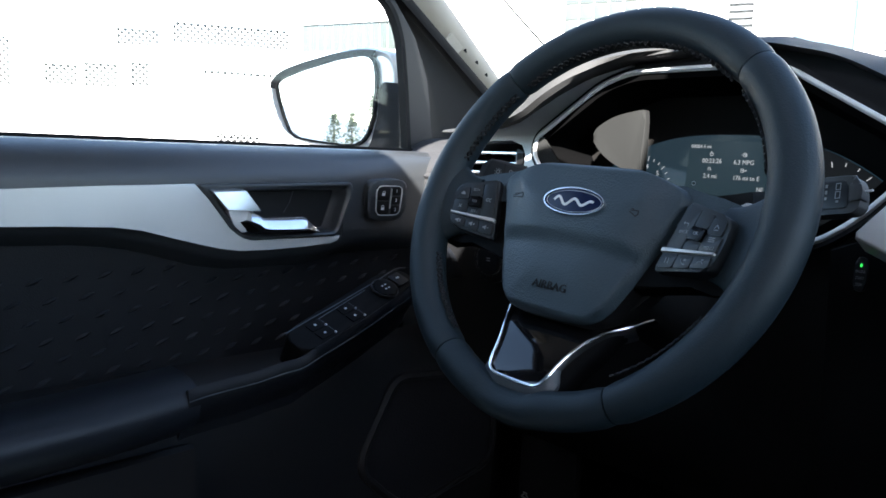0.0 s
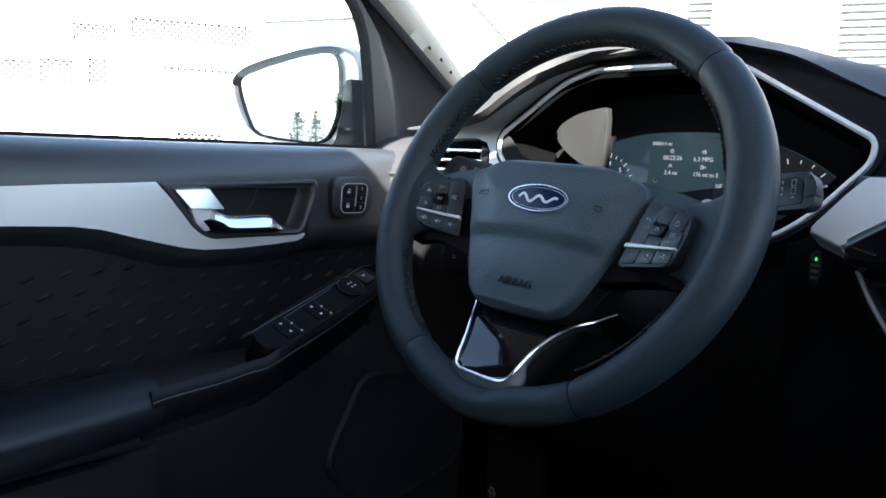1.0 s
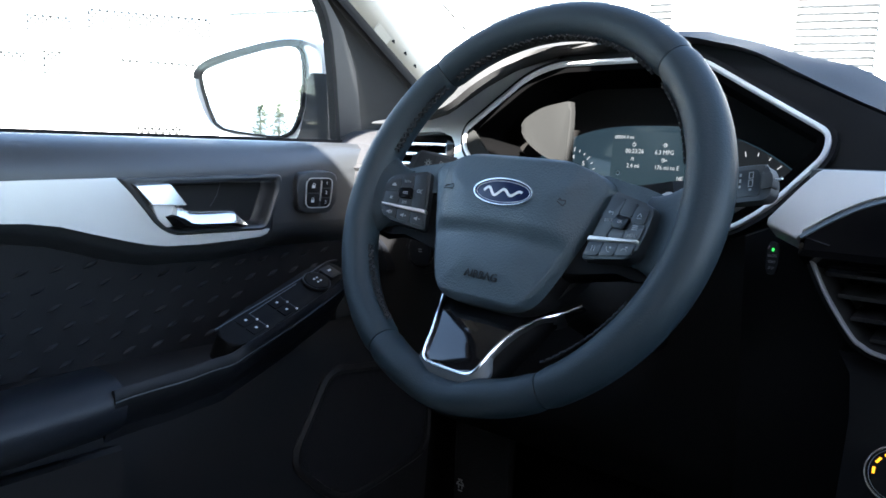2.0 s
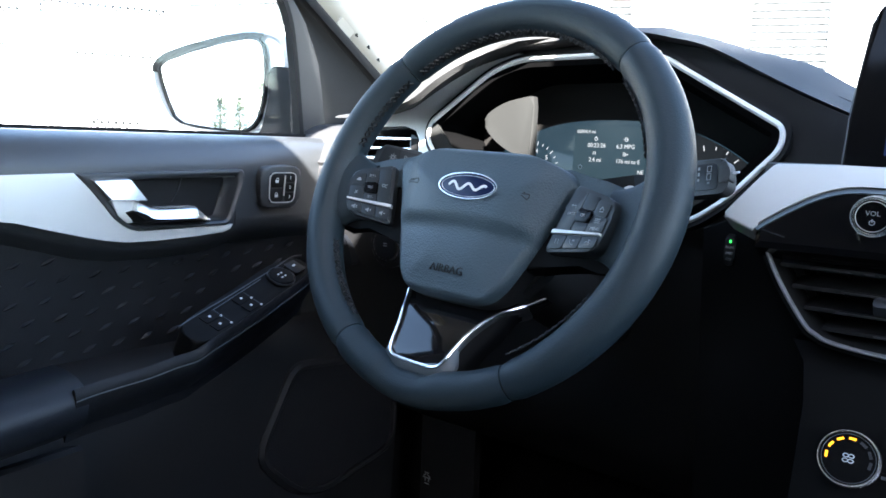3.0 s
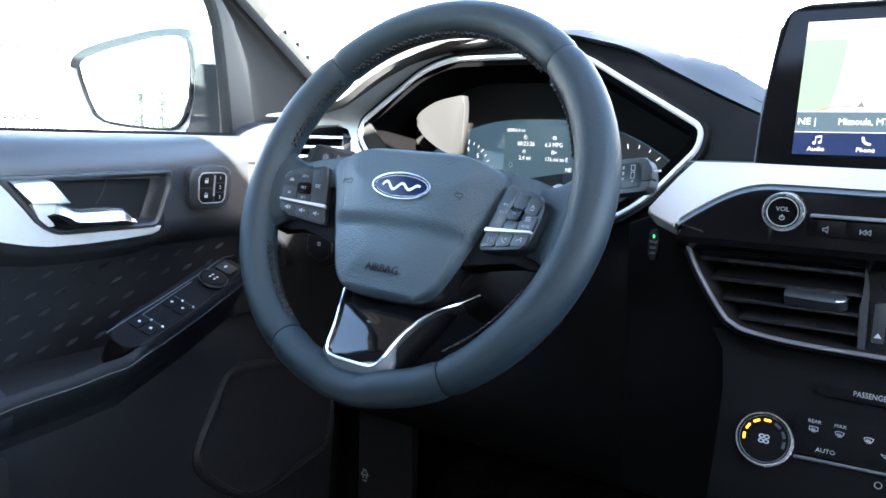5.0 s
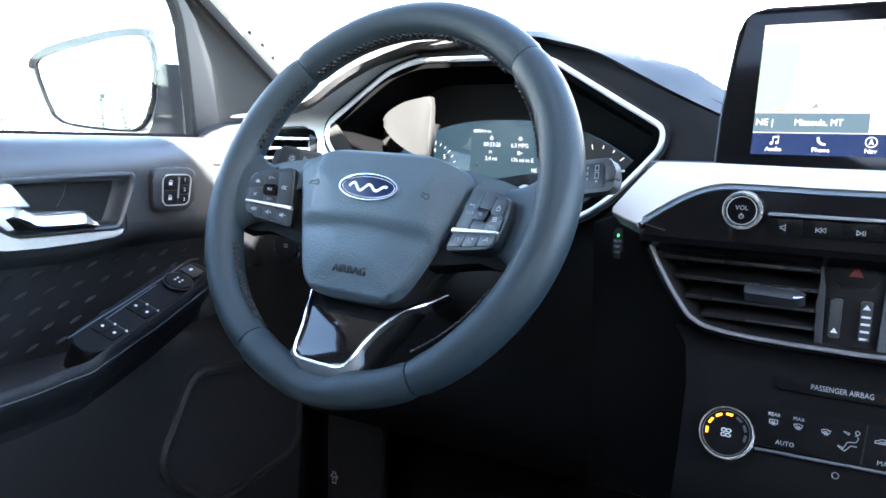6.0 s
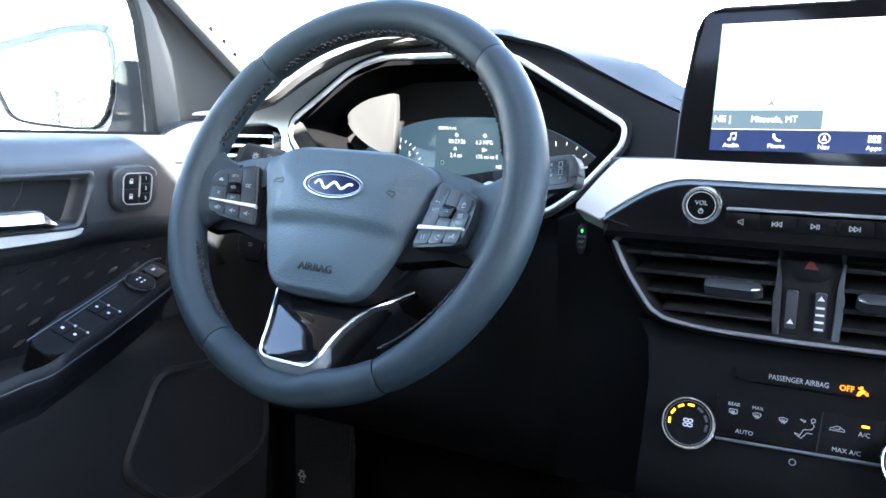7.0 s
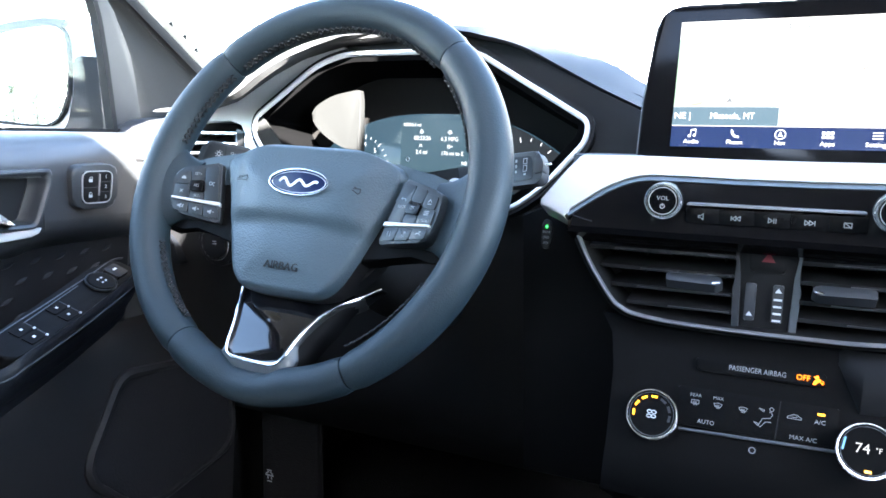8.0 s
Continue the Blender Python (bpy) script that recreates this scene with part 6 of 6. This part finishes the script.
# ---- A-pillar trim ----
pil = thing("pillar_trim", (-.50, .4, 1.05), "light fabric windshield pillar trim", "pillar trim")
path_l = [(.47, 1.062), (.395, 1.117), (.272, 1.204), (.12, 1.318), (-.1, 1.49), (-.22, 1.60)]
path_r = [(.56, 1.050), (.436, 1.147), (.348, 1.218), (.20, 1.335), (-.02, 1.505), (-.12, 1.60)]
rings = []
for (ya, za), (yb, zb) in zip(path_l, path_r):
    a, b = Vector((-.495, ya, za)), Vector((-.497, yb, zb))
    out = Vector((.020, -.006, .004))
    rings.append([a + Vector((-.03, 0, 0)), a, a.lerp(b, .25) + out * .8, a.lerp(b, .5) + out, a.lerp(b, .75) + out * .8, b, b + Vector((-.03, .02, 0))])
part("cover", loft(rings), CREAM, pil)
# three small clip marks
for y, z in ((.3296, 1.1783), (.3566, 1.1635), (.3797, 1.1464)):
    part("clip_mark", slab([(-.0034, -.0014), (.0026, -.0020), (.0014, .0022)], plane_frame((-.4738, y, z), (0, -.81, .58), (.2, .58, .81)), .003), RUBBER, pil)
part("airbag_tag", slab(rounded([(-.016, -.007), (.016, -.007), (.016, .007), (-.016, .007)], .003), plane_frame((-.4745, .306, 1.186), (0, -.81, .58), (.2, .58, .81)), .004, .0012, .0012), CREAM, pil, "raised fabric tag")
part("glass_edge", sweep([Vector(p) for p in ((-.500, .70, 1.115), (-.524, .589, 1.221), (-.545, .515, 1.278), (-.565, .42, 1.35), (-.60, .2, 1.53))], [(-.0016, -.001), (-.0016, .001), (.0016, .001), (.0016, -.001)], (.6, -.5, .5)), RUBBER, pil, "black windshield moulding")

# ---- door mirror ----
mir = thing("door_mirror", (-.72, .27, 1.0), "silver door mirror with a clear glass", "door mirror")
MM = plane_frame((-.72, .25, 1.1), (.946, .324, 0), (0, 0, 1))
outer = rounded([(-.1361, .0248), (-.1337, .0369), (-.1219, .0478), (-.1025, .0575), (-.0581, .0694), (.0148, .0838), (.0613, .0890), (.0841, .0884), (.1122, .0838), (.129, .076), (.137, .055), (.140, .020), (.138, -.030), (.120, -.072),
                 (.0669, -.0814), (.0073, -.0794), (-.0486, -.0750), (-.0807, -.0678), (-.1032, -.0531), (-.1207, -.0259), (-.1318, -.0006)], .008)
glass_line = rounded([(-.1177, .0277), (-.1139, .0347), (-.1022, .0415), (-.0578, .0547), (.0151, .0705), (.0617, .0759), (.0801, .0736), (.0906, .0650), (.0946, .0464), (.0957, .0138), (.0925, -.0238), (.0833, -.0523), (.0722, -.0669), (.0573, -.0740),
                      (.0313, -.0748), (-.0299, -.0695), (-.0679, -.0645), (-.0862, -.0538), (-.1010, -.0257), (-.1120, .0045)], .006)
shrink = lambda k, c=(0.0, .003): [Vector((c[0] + (p.x - c[0]) * k, c[1] + (p.y - c[1]) * k)) for p in outer]
part("housing", loft([[MM @ Vector((p.x, p.y, h)) for p in shrink(k)] for k, h in ((.90, -.002), (.955, .006), (1.0, .002), (1.02, -.015), (1.01, -.05), (.93, -.085), (.75, -.11), (.4, -.122))]), PAINT, mir, "silver painted housing")


def ray_to(outline, a):
    """How far an outline lies from its middle in the direction a."""
    d, best = Vector((math.cos(a), math.sin(a))), 0.0
    for p, q in zip(outline, list(outline[1:]) + [outline[0]]):
        e = q - p
        k = d.x * e.y - d.y * e.x
        if abs(k) > 1e-9:
            u, t = (p.x * d.y - p.y * d.x) / k, (p.x * e.y - p.y * e.x) / k
            if -1e-6 <= u <= 1 + 1e-6 and t > 0:
                best = max(best, t)
    return d * best


turns = [radians(40 + 130 * i / 40) for i in range(41)]
lip_in, lip_out = [ray_to(glass_line, a) for a in turns], [ray_to(shrink(.95), a) for a in turns]
part("lip", loft([[MM @ Vector((p.x, p.y, .003)) for p in lip_in], [MM @ Vector((p.x, p.y, .0095)) for p in lip_out], [MM @ Vector((p.x * 1.012, p.y * 1.012, .0085)) for p in lip_out], [MM @ Vector((p.x * 1.015, p.y * 1.015, -.004)) for p in lip_out]], False), MIRROR_RIM, mir, "dark upper lip over the glass")
part("rim", sweep([MM @ Vector((p.x, p.y, .006)) for p in glass_line], [(-.0025, -.012), (-.002, .002), (.0015, .002), (.002, -.012)], MM.to_3x3() @ Vector((0, 0, 1)), closed=True), MIRROR_RIM, mir, "black inner rim")
part("mirror_glass", slab(glass_line, MM, .008, 0, .0045), MIRROR, mir, "reflecting mirror glass")
part("arm", slab(rounded([(.106, .032), (.150, .028), (.215, -.06), (.23, -.098), (.07, -.098), (.092, -.070), (.104, -.02)], .012), MM @ pose(0, 0, .010), .07, .008), MIRROR_RIM, mir, "black mirror foot")

# ---- seats, console, pedals ----
for x, lab in ((0.0, "black leather driver seat"), (2 * CX, "black leather passenger seat")):
    s = thing("front_seat", (x, -.45, .36), lab, "car seat", "front seats")
    part("cushion", loft([[(x + a * w, y, z) for a, z in ((-1, .40), (-1, z0 + .02), (-.85, z0 + .05), (-.6, z0 + .02), (0, z0), (.6, z0 + .02), (.85, z0 + .05), (1, z0 + .02), (1, .40))] for y, w, z0 in ((-.72, .25, .56), (-.5, .26, .56), (-.25, .26, .57), (-.16, .25, .565), (-.13, .23, .53))]), LEATHER, s)
    part("backrest", loft([[(x + a * w, y0 + d, z) for a, d in ((-1, 0), (-1, .09), (-.8, .12), (-.5, .07), (.5, .07), (.8, .12), (1, .09), (1, 0))] for z, y0, w in ((.56, -.86, .25), (.8, -.93, .26), (1.05, -1.0, .25), (1.22, -1.05, .20), (1.24, -1.05, .17))]), LEATHER, s)
    part("headrest", box(x - .13, x + .13, -1.10, -1.0, 1.27, 1.44, .03), LEATHER, s)
con = thing("centre_console", (CX, -.1, .36), "black centre console with a rotary shifter", "centre console")
part("body", loft([[(CX - w, y, .36), (CX - w, y, z), (CX - w + .02, y, z + .012), (CX + w - .02, y, z + .012), (CX + w, y, z), (CX + w, y, .36)] for y, w, z in ((-.60, .10, .60), (-.3, .10, .61), (-.05, .105, .635), (.06, .11, .665), (.16, .11, .69))]), HARD, con)
part("shift_dial_ring", ring(plane_frame((.29, .04, .690), (1, 0, 0), (0, 1, .2)), .032, .004, .02, 40, 0), DARK_CHROME, con, "chrome-ringed shift dial")
part("shift_dial", disc(plane_frame((.29, .04, .690), (1, 0, 0), (0, 1, .2)), .030, .03, 40, .003, 0), PIANO, con)
fr = thing("fuse_cover", (-.315, .40, .36), "dark kick panel with a pale printed mark", "kick panel")
part("panel", box(-.36, -.25, .38, .40, .40, .62, .008), CARPET, fr)
bars([(-.343 + a, .476 + b, w, .0022, c) for a, b, w, c in ((0, .0085, .009, 0), (-.004, .004, .007, 40), (.004, .004, .007, -40), (0, 0, .016, 0), (-.003, -.004, .005, 90), (.004, -.004, .005, 90), (0, -.010, .009, 0))], plane_frame((0, .379, 0), (1, 0, 0), (0, 0, 1)), DIM_ICON, fr)
